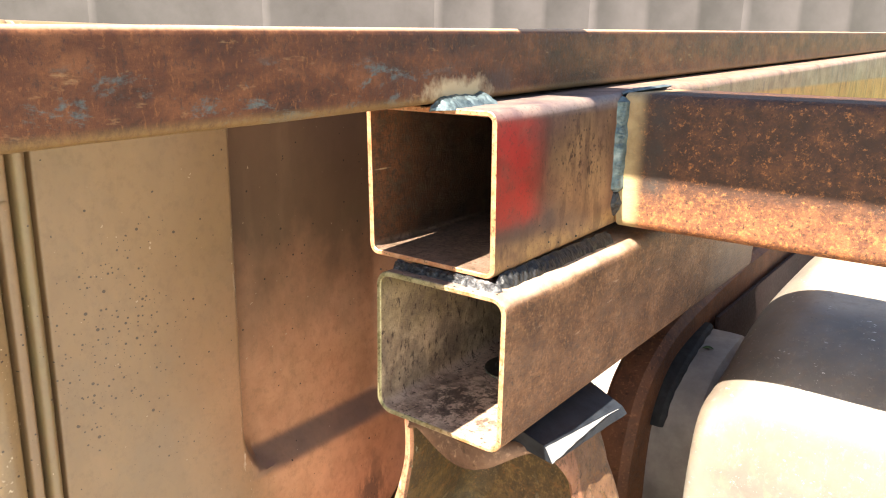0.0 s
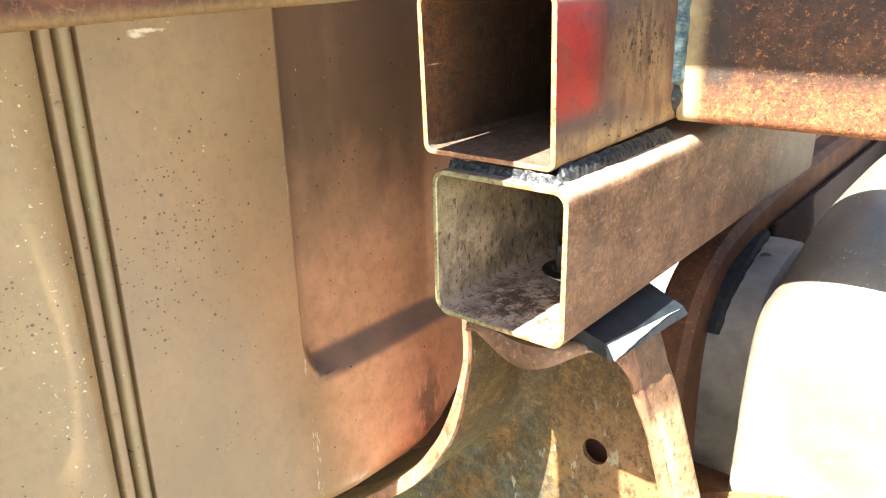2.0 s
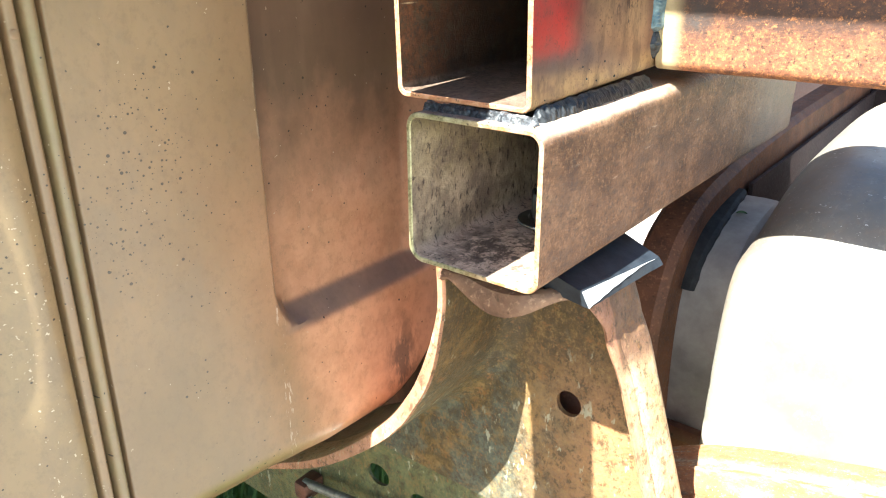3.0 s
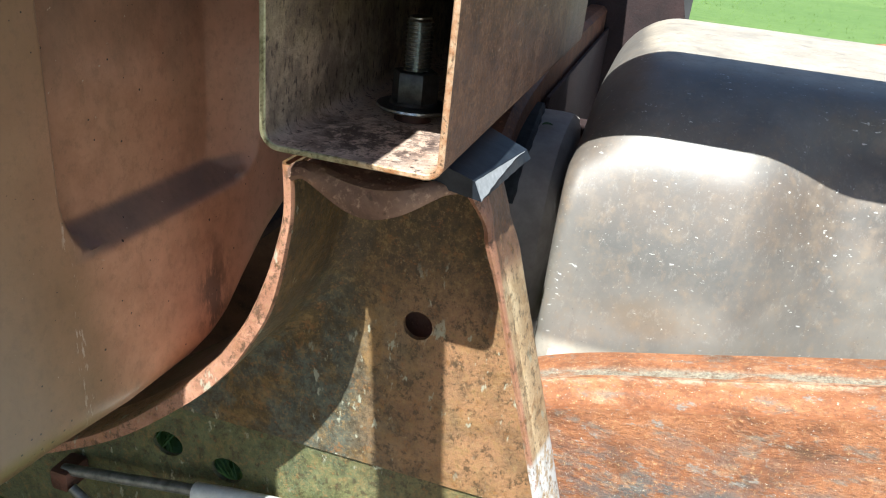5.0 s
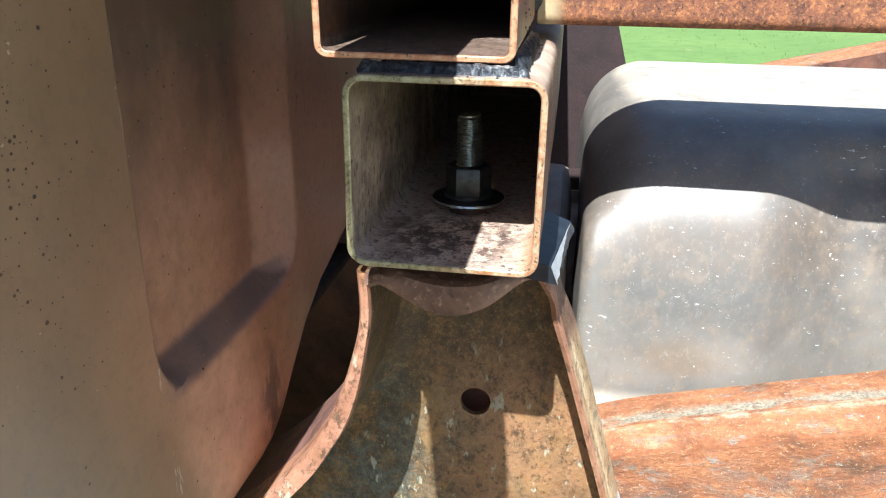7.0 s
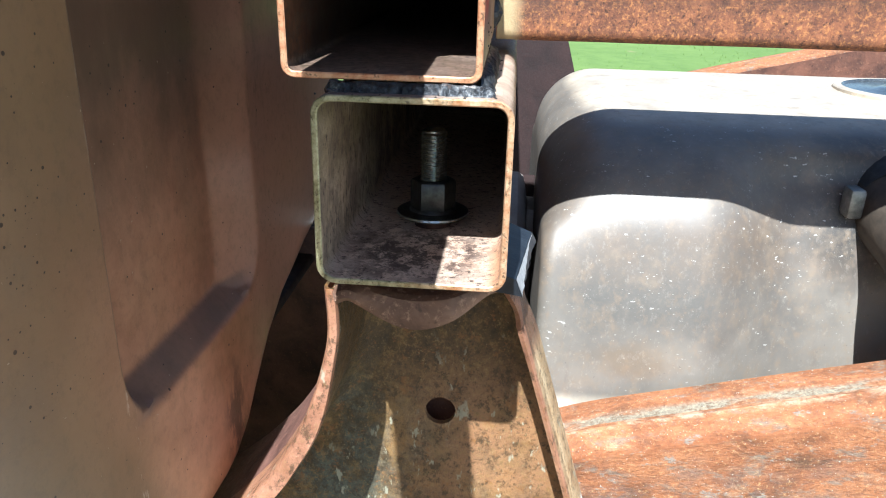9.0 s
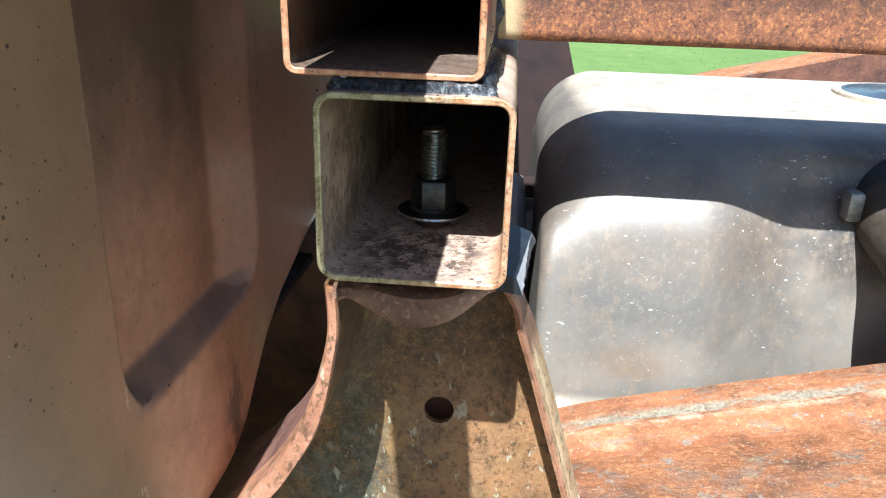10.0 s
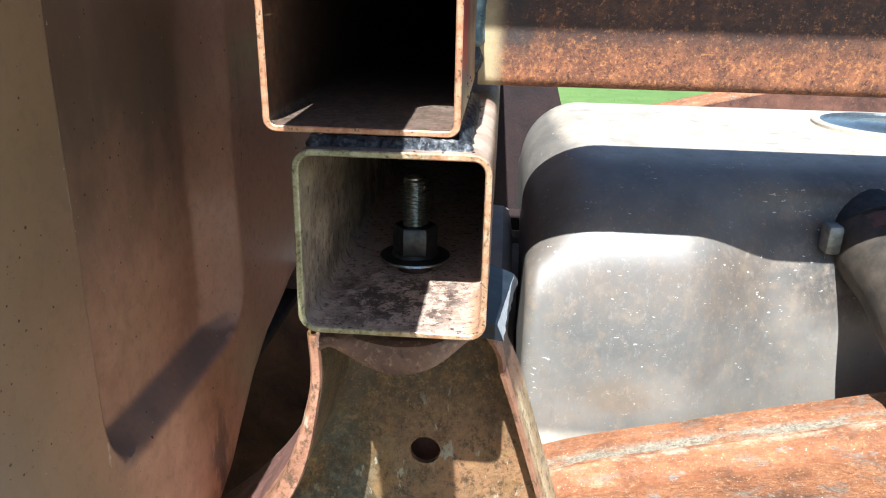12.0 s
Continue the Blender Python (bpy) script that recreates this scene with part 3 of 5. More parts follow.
def tank_skin():
    """Dull galvanised sheet, dust, dark smoky blotches, brown runs, pale and dark specks."""
    m = Mat("tank_skin")
    broad = m.noise(13, 6, 0.62, m.stretch(1, 1, 0.7, (1, 0, 4)))
    fine = m.noise(300, 4, 0.65)
    mid = m.noise(60, 6, 0.72)
    col = m.ramp(broad, (0.32, (0.145, 0.13, 0.114)), (0.5, (0.195, 0.174, 0.15)), (0.7, (0.245, 0.216, 0.183)))
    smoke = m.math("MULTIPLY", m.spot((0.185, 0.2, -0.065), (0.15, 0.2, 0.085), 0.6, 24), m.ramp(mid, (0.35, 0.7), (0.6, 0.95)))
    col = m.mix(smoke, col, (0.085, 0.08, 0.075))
    dust = m.math("MULTIPLY", m.span(2, -0.078, -0.028, 0.014), m.ramp(m.noise(38, 6, 0.72, m.stretch(1, 1, 1, (4, 4, 7))), (0.36, 0.25), (0.6, 0.8)))
    col = m.mix(dust, col, (0.14, 0.105, 0.078))
    # near-black patch around the hose neck
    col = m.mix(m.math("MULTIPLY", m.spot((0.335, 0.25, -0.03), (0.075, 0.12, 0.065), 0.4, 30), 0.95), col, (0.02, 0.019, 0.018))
    col = m.mix(m.ramp(mid, (0.5, 0.0), (0.68, 0.4)), col, (0.27, 0.205, 0.14))
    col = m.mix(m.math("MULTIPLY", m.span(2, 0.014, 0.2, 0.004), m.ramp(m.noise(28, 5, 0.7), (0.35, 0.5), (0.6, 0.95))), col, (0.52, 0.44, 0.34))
    col = m.mix(m.math("MULTIPLY", m.spot((0.168, 0.195, -0.135), (0.035, 0.1, 0.018), 0.7, 50), 0.6), col, (0.16, 0.115, 0.075))
    col = m.mix(m.ramp(m.noise(75, 4, 0.6, m.stretch(1.2, 1, 0.22, (3, 2, 2))), (0.58, 0.0), (0.7, 0.4)), col, (0.15, 0.12, 0.1))
    col = m.mix(m.ramp(m.noise(150, 5, 0.75, m.stretch(1, 1, 0.7, (8, 8, 1))), (0.52, 0.0), (0.68, 0.4)), col, (0.25, 0.175, 0.11))
    col = m.mix(m.ramp(m.noise(210, 5, 0.8, m.stretch(1, 1, 0.6, (1, 8, 6))), (0.56, 0.0), (0.7, 0.22)), col, (0.5, 0.46, 0.4))
    col = m.mix(m.math("MULTIPLY", m.span(2, -0.3, -0.166, 0.005), m.ramp(mid, (0.35, 0.5), (0.6, 0.9))), col, (0.5, 0.44, 0.36))
    where = m.ramp(m.noise(20, 3), (0.45, 0.0), (0.6, 1.0))
    col = m.mix(m.math("MULTIPLY", m.ramp(m.noise(300, 3, 0.6, m.stretch(0.6, 1, 1.3, (6, 1, 0), (0, 25, 0))), (0.675, 0.0), (0.7, 0.9)), where), col, (0.72, 0.7, 0.66))
    col = m.mix(m.ramp(m.noise(560, 3, 0.6, m.stretch(1, 1, 1, (1, 4, 0))), (0.68, 0.0), (0.74, 0.6)), col, (0.5, 0.47, 0.42))
    col = m.mix(m.ramp(m.noise(380, 3, 0.6, m.stretch(1, 1, 1, (2, 9, 0))), (0.68, 0.0), (0.73, 0.6)), col, (0.09, 0.08, 0.07))
    m.b.inputs["Coat Weight"].default_value, m.b.inputs["Coat Roughness"].default_value = 0.25, 0.5
    m.b.inputs["Coat IOR"].default_value = 1.9
    return m.done(col, m.ramp(mid, (0.3, 0.45), (0.7, 0.62)), 0.1, m.bump(fine, 0.00008, m.bump(m.noise(20, 3), 0.0006)), 0.85)


def weld_metal(name="weld_metal", more=0.0):
    m = Mat(name)
    n = m.noise(150, 6, 0.8, warp=0.6)
    fine = m.noise(520, 4, 0.7)
    col = m.ramp(n, (0.36 - more, (0.012, 0.013, 0.016)), (0.52 - more, (0.045, 0.05, 0.06)), (0.62 - more, (0.14, 0.15, 0.165)), (0.72 - more, (0.5, 0.48, 0.45)))
    col = m.mix(m.ramp(fine, (0.4, 0.7), (0.52, 0.0)), col, (0.01, 0.01, 0.012))
    return m.done(col, m.ramp(n, (0.3, 0.3), (0.7, 0.55)), 0.4, m.bump(fine, 0.0005, m.bump(n, 0.0012)))


def simple(name, a, b, rough=0.5, metal=0.0, scale=120, depth=0.0002):
    m = Mat(name)
    n = m.noise(scale, 5, 0.65)
    return m.done(m.ramp(n, (0.33, a), (0.67, b)), rough, metal, m.bump(n, depth))


mill_skin = mill_tube()
patina = patina_tube()
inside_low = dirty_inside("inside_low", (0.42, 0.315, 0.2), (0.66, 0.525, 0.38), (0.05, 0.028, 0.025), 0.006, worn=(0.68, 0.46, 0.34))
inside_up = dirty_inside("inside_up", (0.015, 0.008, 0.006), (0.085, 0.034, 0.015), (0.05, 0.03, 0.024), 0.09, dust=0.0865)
edge_low = cut_edge("edge_low", (0.19, 0.18, 0.085), (0.5, 0.47, 0.3), (0.68, 0.47, 0.3))
edge_up = cut_edge("edge_up", (0.5, 0.2, 0.095), (0.76, 0.46, 0.28))
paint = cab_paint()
olive = bracket_paint("olive_primer")
olive_rust = bracket_paint("olive_rust", 0.8)
olive_green = bracket_paint("olive_green", 0.0, 0.75)
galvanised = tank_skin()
weld_mat = weld_metal()
weld_teal = simple("weld_teal", (0.04, 0.065, 0.08), (0.18, 0.25, 0.28), 0.36, 0.5, 150, 0.0006)
weld_bright = weld_metal("weld_bright", 0.09)
burnt = simple("burnt_bead", (0.012, 0.013, 0.016), (0.07, 0.075, 0.08), 0.42, 0.4, 240, 0.0006)
zinc = simple("bright_zinc", (0.24, 0.26, 0.25), (0.44, 0.46, 0.44), 0.2, 0.9, 300, 0.00005)
black_oxide = simple("black_oxide", (0.035, 0.035, 0.036), (0.075, 0.075, 0.073), 0.38, 0.7, 300, 0.00008)
rubber = simple("black_rubber", (0.012, 0.013, 0.014), (0.035, 0.036, 0.038), 0.75, 0.0, 150, 0.0004)
pad_top = simple("pad_top", (0.01, 0.013, 0.019), (0.024, 0.03, 0.039), 0.45, 0.0, 110, 0.0003)
pad_top.node_tree.nodes["Principled BSDF"].inputs["Specular IOR Level"].default_value = 0.33
pad_cut = simple("pad_cut", (0.34, 0.35, 0.36), (0.52, 0.53, 0.54), 0.7, 0.0, 260, 0.0003)
cushion = simple("old_cushion", (0.12, 0.09, 0.03), (0.3, 0.24, 0.09), 0.8)
# paler copy of the tank's grey, imitating bounced light on the shoulder
bounced_grey = simple("bounced_grey_sheet", (0.26, 0.235, 0.215), (0.4, 0.36, 0.325), 0.6, 0.05, 45, 0.0005)
dusty = simple("dusty_hose", (0.02, 0.016, 0.012), (0.085, 0.064, 0.046), 0.75, 0.0, 40, 0.0006)
line_metal = simple("line_metal", (0.12, 0.125, 0.115), (0.32, 0.32, 0.3), 0.45, 0.5)
sleeve = simple("white_sleeve", (0.6, 0.6, 0.57), (0.78, 0.78, 0.75), 0.5)
blank = simple("old_underseal", (0.016, 0.01, 0.008), (0.05, 0.028, 0.02), 0.8)


def lawn_mat():
    m = Mat("lawn")
    broad = m.noise(0.35, 4, 0.6)
    mid = m.noise(6, 5, 0.7)
    fine = m.noise(70, 3, 0.7)
    col = m.ramp(broad, (0.35, (0.11, 0.185, 0.042)), (0.65, (0.155, 0.235, 0.058)))
    col = m.mix(m.ramp(mid, (0.3, 0.5), (0.6, 0.0)), col, (0.06, 0.12, 0.02))
    col = m.mix(m.ramp(m.noise(1.6, 4, 0.6, m.stretch(1, 1, 1, (3, 1, 0))), (0.66, 0.0), (0.74, 0.6)), col, (0.3, 0.24, 0.13))
    col = m.mix(m.ramp(fine, (0.35, 0.3), (0.55, 0.0)), col, (0.05, 0.1, 0.02))
    return m.done(col, 0.9, 0.0, m.bump(fine, 0.006))


lawn = lawn_mat()
soil = simple("bare_soil", (0.22, 0.155, 0.105), (0.34, 0.25, 0.178), 0.95, 0.0, 40, 0.01)
gravel = simple("gravel", (0.32, 0.295, 0.265), (0.46, 0.43, 0.39), 0.9, 0.0, 60, 0.01)
blade_mat = simple("grass_blade", (0.1, 0.165, 0.032), (0.13, 0.205, 0.045), 0.9, 0.0, 9)
sheet_metal = simple("grey_sheeting", (0.05, 0.045, 0.05), (0.074, 0.067, 0.075), 0.8, 0.0, 3, 0.001)
leaf_mat = simple("leaf", (0.03, 0.07, 0.015), (0.07, 0.13, 0.03), 0.6, 0.0, 20)

# ---------------------------------------------------------------- helpers
BASE = {}


def thing(name, at, label, category, group="", kind=""):
    e = new(name)
    e.location = at
    e.empty_display_size = 0.02
    BASE[e.name] = Vector(at)
    return tagged(e, label, category, group, kind)


def to_object(name, bm, mats, crease=35):
    bmesh.ops.recalc_face_normals(bm, faces=bm.faces[:])
    for f in bm.faces:
        f.smooth = True
    for e in bm.edges:
        if len(e.link_faces) == 2 and e.calc_face_angle(0) > radians(crease):
            e.smooth = False
    me = bpy.data.meshes.new(name)
    bm.to_mesh(me)
    bm.free()
    for m in mats if isinstance(mats, (list, tuple)) else [mats]:
        me.materials.append(m)
    return new(name, me)


def part(name, bm, mats, parent, label="", crease=35):
    ob = to_object(name, bm, mats, crease)
    ob.parent = parent
    ob.matrix_parent_inverse = Matrix.Translation(-BASE.get(parent.name, Vector((0, 0, 0))))
    return tagged(ob, label) if label else ob


def spline(pts, n):
    """n points along a smooth curve through pts (tuples of any size)."""
    p = [np.array(q, float) for q in pts]
    p = [2 * p[0] - p[1], *p, 2 * p[-1] - p[-2]]
    out = []
    segs = len(pts) - 1
    for i in range(n):
        u = i * segs / (n - 1)
        k = min(int(u), segs - 1)
        t = u - k
        a, b, c, d = p[k:k + 4]
        out.append(0.5 * (2 * b + (c - a) * t + (2 * a - 5 * b + 4 * c - d) * t * t + (3 * b - a - 3 * c + d) * t ** 3))
    return out


def rounded(w, h, r, n=5):
    """Closed outline of a rounded rectangle about the middle."""
    out = []
    for cx, cz, a0 in ((w / 2 - r, h / 2 - r, 0), (-w / 2 + r, h / 2 - r, 90), (-w / 2 + r, -h / 2 + r, 180), (w / 2 - r, -h / 2 + r, 270)):
        for k in range(n + 1):
            a = radians(a0 + 90 * k / n)
            out.append((cx + r * math.cos(a), cz + r * math.sin(a)))
    return out


def skin(bm, rings, close=True, mat=0):
    """Quads between consecutive rings of vertices."""
    for a, b in zip(rings, rings[1:]):
        n = len(a)
        for i in range(n if close else n - 1):
            j = (i + 1) % n
            bm.faces.new((a[i], a[j], b[j], b[i])).material_index = mat


def square_tube(w, h, wall, r, length, place, stations=40, rough=0.0):
    """Hollow tube along y from y = 0, end open; slots: outside, inside, cut end. place: matrix."""
    bm = bmesh.new()
    out, inn = rounded(w, h, r), rounded(w - 2 * wall, h - 2 * wall, max(r - wall, 0.0012))
    c = 0.0005

    def ring(outline, y, s=1.0):
        vs = []
        for x, z in outline:
            d = noise.noise(Vector((x * 60, z * 60, y * 25))) * rough
            e = noise.noise(Vector((x * 160, 3.1, z * 160))) * rough * 1.6 if y < 0.004 else 0
            vs.append(bm.verts.new(place @ Vector((x * s + d, y + e, z * s + d))))
        return vs

    ys = [length * (i / (stations - 1)) ** 1.6 for i in range(stations)]
    outer = [ring(out, y, 1.0) for y in ys[1:]]
    inner = [ring(inn, y, 1.0) for y in ys[1:]]
    lip_o, lip_i = ring(out, c), ring(inn, c)
    face_o, face_i = ring(rounded(w - 2 * c, h - 2 * c, r - c), 0), ring(rounded(w - 2 * wall + 2 * c, h - 2 * wall + 2 * c, max(r - wall + c, 0.0015)), 0)
    skin(bm, [lip_o, *outer], mat=0)
    skin(bm, [lip_i, *inner], mat=1)
    skin(bm, [lip_o, face_o], mat=2)
    skin(bm, [face_o, face_i], mat=2)
    skin(bm, [face_i, lip_i], mat=2)
    skin(bm, [outer[-1], inner[-1]], mat=2)
    return bm


def fillet(p0, p1, a, b, sa, sb, seed=0, ripple=0.0005, lump=0.0006, taper=16):
    """A fillet weld along the corner p0 to p1: a flat, scaly strip between two faces, of legs sa along a and sb along b."""
    bm = bmesh.new()
    p0, p1, a, b = (Vector(v) for v in (p0, p1, a, b))
    steps = max(int((p1 - p0).length / 0.0005), 12)
    d = (p1 - p0).normalized()
    out = (a + b).normalized()
    rings = []
    for i in range(steps + 1):
        e = min(1.0, (i + 0.3) / taper, (steps - i + 0.3) / taper) ** 0.6
        wob = 1 + 0.22 * noise.noise(Vector((i * 0.07, seed, 0)))
        row = []
        for j in range(9):
            u = j / 8
            curve = math.sin(math.pi * u)
            scale = ((i + 2.5 * curve) % 4) / 4
            h = curve * (0.14 * (sa + sb) / 2 + ripple * (0.5 - scale)) + lump * noise.noise(Vector((i * 0.22, u * 4, seed))) * (0.4 + curve)
            q = p0 + (p1 - p0) * (i / steps) + (a * (sa * (1 - u)) + b * (sb * u)) * e * wob + out * h * e
            row.append(bm.verts.new(q + d * 0.0004 * noise.noise(Vector((i * 0.3, u * 3, seed + 5)))))
        row.append(bm.verts.new(p0 + (p1 - p0) * (i / steps) - out * 0.001))
        rings.append(row)
    skin(bm, rings)
    bm.faces.new(rings[0])
    bm.faces.new(rings[-1][::-1])
    return bm


def rod(points, radius, n=12, steps=40, caps=True, grow=None):
    bm = bmesh.new()
    p = [Vector(q) for q in spline(points, steps)]
    u = (p[1] - p[0]).orthogonal().normalized()
    rings = []
    for i, q in enumerate(p):
        d = (p[min(i + 1, steps - 1)] - p[max(i - 1, 0)]).normalized()
        u = (u - d * u.dot(d)).normalized()
        v = d.cross(u)
        r = radius * (grow(i / (steps - 1)) if grow else 1)
        rings.append([bm.verts.new(q + (u * math.cos(a) + v * math.sin(a)) * r) for a in (2 * math.pi * j / n for j in range(n))])
    skin(bm, rings)
    if caps:
        bm.faces.new(rings[0])
        bm.faces.new(rings[-1][::-1])
    return bm


def box(x0, x1, y0, y1, z0, z1, bevel=0.001, seg=2):
    bm = bmesh.new()
    bmesh.ops.create_cube(bm, size=1, matrix=Matrix.LocRotScale(((x0 + x1) / 2, (y0 + y1) / 2, (z0 + z1) / 2), None, (x1 - x0, y1 - y0, z1 - z0)))
    if bevel:
        bmesh.ops.bevel(bm, geom=bm.edges[:], offset=bevel, segments=seg, affect="EDGES", profile=0.5)
    return bm


def sheet(rows, thick, mats=(0, 0), lips=(0, 0)):
    """A curved plate of given thickness from a grid of points (rows of equal length)."""
    bm = bmesh.new()
    g = [[Vector(p) for p in r] for r in rows]
    R, C = len(g), len(g[0])
    nor = [[None] * C for _ in range(R)]
    for i in range(R):
        for j in range(C):
            du = g[min(i + 1, R - 1)][j] - g[max(i - 1, 0)][j]
            dv = g[i][min(j + 1, C - 1)] - g[i][max(j - 1, 0)]
            nor[i][j] = du.cross(dv).normalized()
    top = [[bm.verts.new(g[i][j]) for j in range(C)] for i in range(R)]
    bot = [[bm.verts.new(g[i][j] - nor[i][j] * thick) for j in range(C)] for i in range(R)]
    skin(bm, top, False, mats[0])
    skin(bm, bot, False, mats[1])
    skin(bm, [top[0], bot[0]], False, mats[0])
    skin(bm, [top[-1], bot[-1]], False, mats[0])
    skin(bm, [[r[0] for r in top], [r[0] for r in bot]], False, mats[0])
    skin(bm, [[r[-1] for r in top], [r[-1] for r in bot]], False, mats[0])
    bm.faces.ensure_lookup_table()
    if lips != (0, 0):
        for k in range((R - 1) * (C - 1)):
            if k % (C - 1) < lips[0] or k % (C - 1) >= C - 1 - lips[1]:
                bm.faces[k].material_index = mats[1]
        for k in range(2 * (R - 1) * (C - 1) + 2 * (C - 1), len(bm.faces)):
            bm.faces[k].material_index = mats[1]
    return bm


def drill(bm, cx, cz, rx, rz):
    """Cuts an oval hole through a plate that stands in the xz plane, and lines its wall."""
    inside = lambda p: ((p.x - cx) / rx) ** 2 + ((p.z - cz) / rz) ** 2
    gone = [f for f in bm.faces if inside(f.calc_center_median()) < 1]
    bmesh.ops.delete(bm, geom=gone, context="FACES")
    rim = [e for e in bm.edges if e.is_boundary]
    for v in {v for e in rim for v in e.verts}:
        k = inside(v.co) ** 0.5
        v.co.x, v.co.z = cx + (v.co.x - cx) / k, cz + (v.co.z - cz) / k
    bmesh.ops.bridge_loops(bm, edges=rim)


def smooth01(v, a, b):
    t = max(0.0, min(1.0, (v - a) / (b - a)))
    return t * t * (3 - 2 * t)


# ---------------------------------------------------------------- ground and far things
W = 0.0762
GROUND = -0.65


def build_ground():
    bm = bmesh.new()
    n = 60
    vs = [[None] * (n + 1) for _ in range(n + 1)]
    for i in range(n + 1):
        for j in range(n + 1):
            x, y = (((2 * k / n - 1) ** 3) * 150 for k in (i, j))
            vs[i][j] = bm.verts.new((x, y, GROUND + 0.02 * noise.noise(Vector((x * 0.7, y * 0.7, 0)))))
    skin(bm, vs, False)
    tagged(to_object("ground", bm, lawn), "sunlit green mown lawn with a few bare patches", "lawn", kind="structure")


def build_bounce_gravel():
    """Pale gravel behind the truck, made up to bounce sunlight and to whiten the gap under the tube."""
    n = 40
    bm = bmesh.new()
    left = lambda y: 0.28 - 2.4 * smooth01(y, 1.25, 1.5)
    vs = [[bm.verts.new((left(-5 + 8 * j / n) + (6.78 - left(-5 + 8 * j / n)) * i / n + 0.1 * noise.noise(Vector((j * 0.9, i * 0.3, 2))) * (i == 0), -5 + 8 * j / n, GROUND + 0.035 + 0.008 * noise.noise(Vector((i, j, 5))))) for j in range(n + 1)] for i in range(n + 1)]
    skin(bm, vs, False)
    tagged(to_object("driveway", bm, gravel), "pale dry gravel beside the lawn, added to bounce sunlight", "driveway", kind="structure")


def build_bounce_earth():
    """Bare earth on the near side of the truck, unseen, made up to warm the bounced light."""
    n = 40
    bm = bmesh.new()
    vs = [[bm.verts.new((-4 + 4.27 * i / n, -5 + 4.85 * j / n + 0.1 * noise.noise(Vector((i * 0.9, j * 0.3, 2))) * (j == n), GROUND + 0.034 + 0.01 * noise.noise(Vector((i, j, 7))))) for j in range(n + 1)] for i in range(n + 1)]
    skin(bm, vs, False)
    tagged(to_object("bounce_earth", bm, soil), "pale brown earth out of view, added to warm the bounced light", "earth", kind="structure")


def build_grass():
    rng = random.Random(4)
    verts, faces = [], []

    def blade(x, y, h, w):
        a = rng.uniform(0, 6.28)
        dx, dy = math.cos(a) * w, math.sin(a) * w
        lx, ly = rng.uniform(-0.5, 0.5) * h, rng.uniform(-0.5, 0.5) * h
        z = GROUND - 0.02
        k = len(verts)
        verts.extend([(x - dx, y - dy, z), (x + dx, y + dy, z), (x + lx * 0.4 + dx * 0.7, y + ly * 0.4 + dy * 0.7, z + h * 0.6), (x + lx * 0.4 - dx * 0.7, y + ly * 0.4 - dy * 0.7, z + h * 0.6), (x + lx, y + ly, z + h)])
        faces.extend([(k, k + 1, k + 2, k + 3), (k + 3, k + 2, k + 4)])

    for _ in range(9000):
        blade(rng.uniform(-1.7, 0.26), rng.uniform(-0.2, 1.3), rng.uniform(0.05, 0.14), rng.uniform(0.002, 0.005))
    for _ in range(9000):
        y = 4 + 16 * rng.random() ** 1.5
        blade(rng.uniform(-0.5, 7), y, rng.uniform(0.02, 0.045), rng.uniform(0.003, 0.006))
    me = bpy.data.meshes.new("grass")
    me.from_pydata(verts, [], faces)
    me.materials.append(blade_mat)
    tagged(new("grass", me), "short green grass blades on the lawn", "grass", kind="stuff")


def build_fence():
    """Grey ribbed sheeting some metres off, wide sheets and then narrow corrugation."""
    f = thing("metal_fence", (-3.0, 3.4, GROUND), "grey ribbed sheet metal fence standing on the lawn", "fence")
    axis = Matrix.Translation((-2.7, 3.5, 0)) @ Matrix.Rotation(radians(39), 4, "Z")
    rng = random.Random(2)

    def sheet_piece(x0, x1, rib):
        prof = []
        x = x0
        while x < x1 - 1e-6:
            e = min(x + rib, x1)
            prof += [(x, 0.0), (x + 0.02, 0.009), (x + 0.055, 0.009), (x + 0.075, 0.0)]
            x = e
        prof.append((x1, 0.0))
        rows = [[axis @ Vector((px, -py + rng.uniform(0, 0.002), z)) for px, py in prof] for z in (GROUND, 0.3, 1.3)]
        part("fence_sheet", sheet(rows, 0.004), sheet_metal, f)

    for k in range(4):
        sheet_piece(-4.2 + k * 1.05, -4.2 + k * 1.05 + 1.05, 1.05)
    for k in range(4):
        sheet_piece(0.0 + k * 0.96, k * 0.96 + 0.96, 0.32)
    for k in range(4):
        bm = box(-0.03, 0.03, 0, 0.05, 0, 1.9, 0.004)
        bmesh.ops.transform(bm, matrix=axis @ Matrix.Translation((-3.1 + 2.1 * k, 0.03, GROUND)), verts=bm.verts[:])
        part("fence_post", bm, sheet_metal, f)


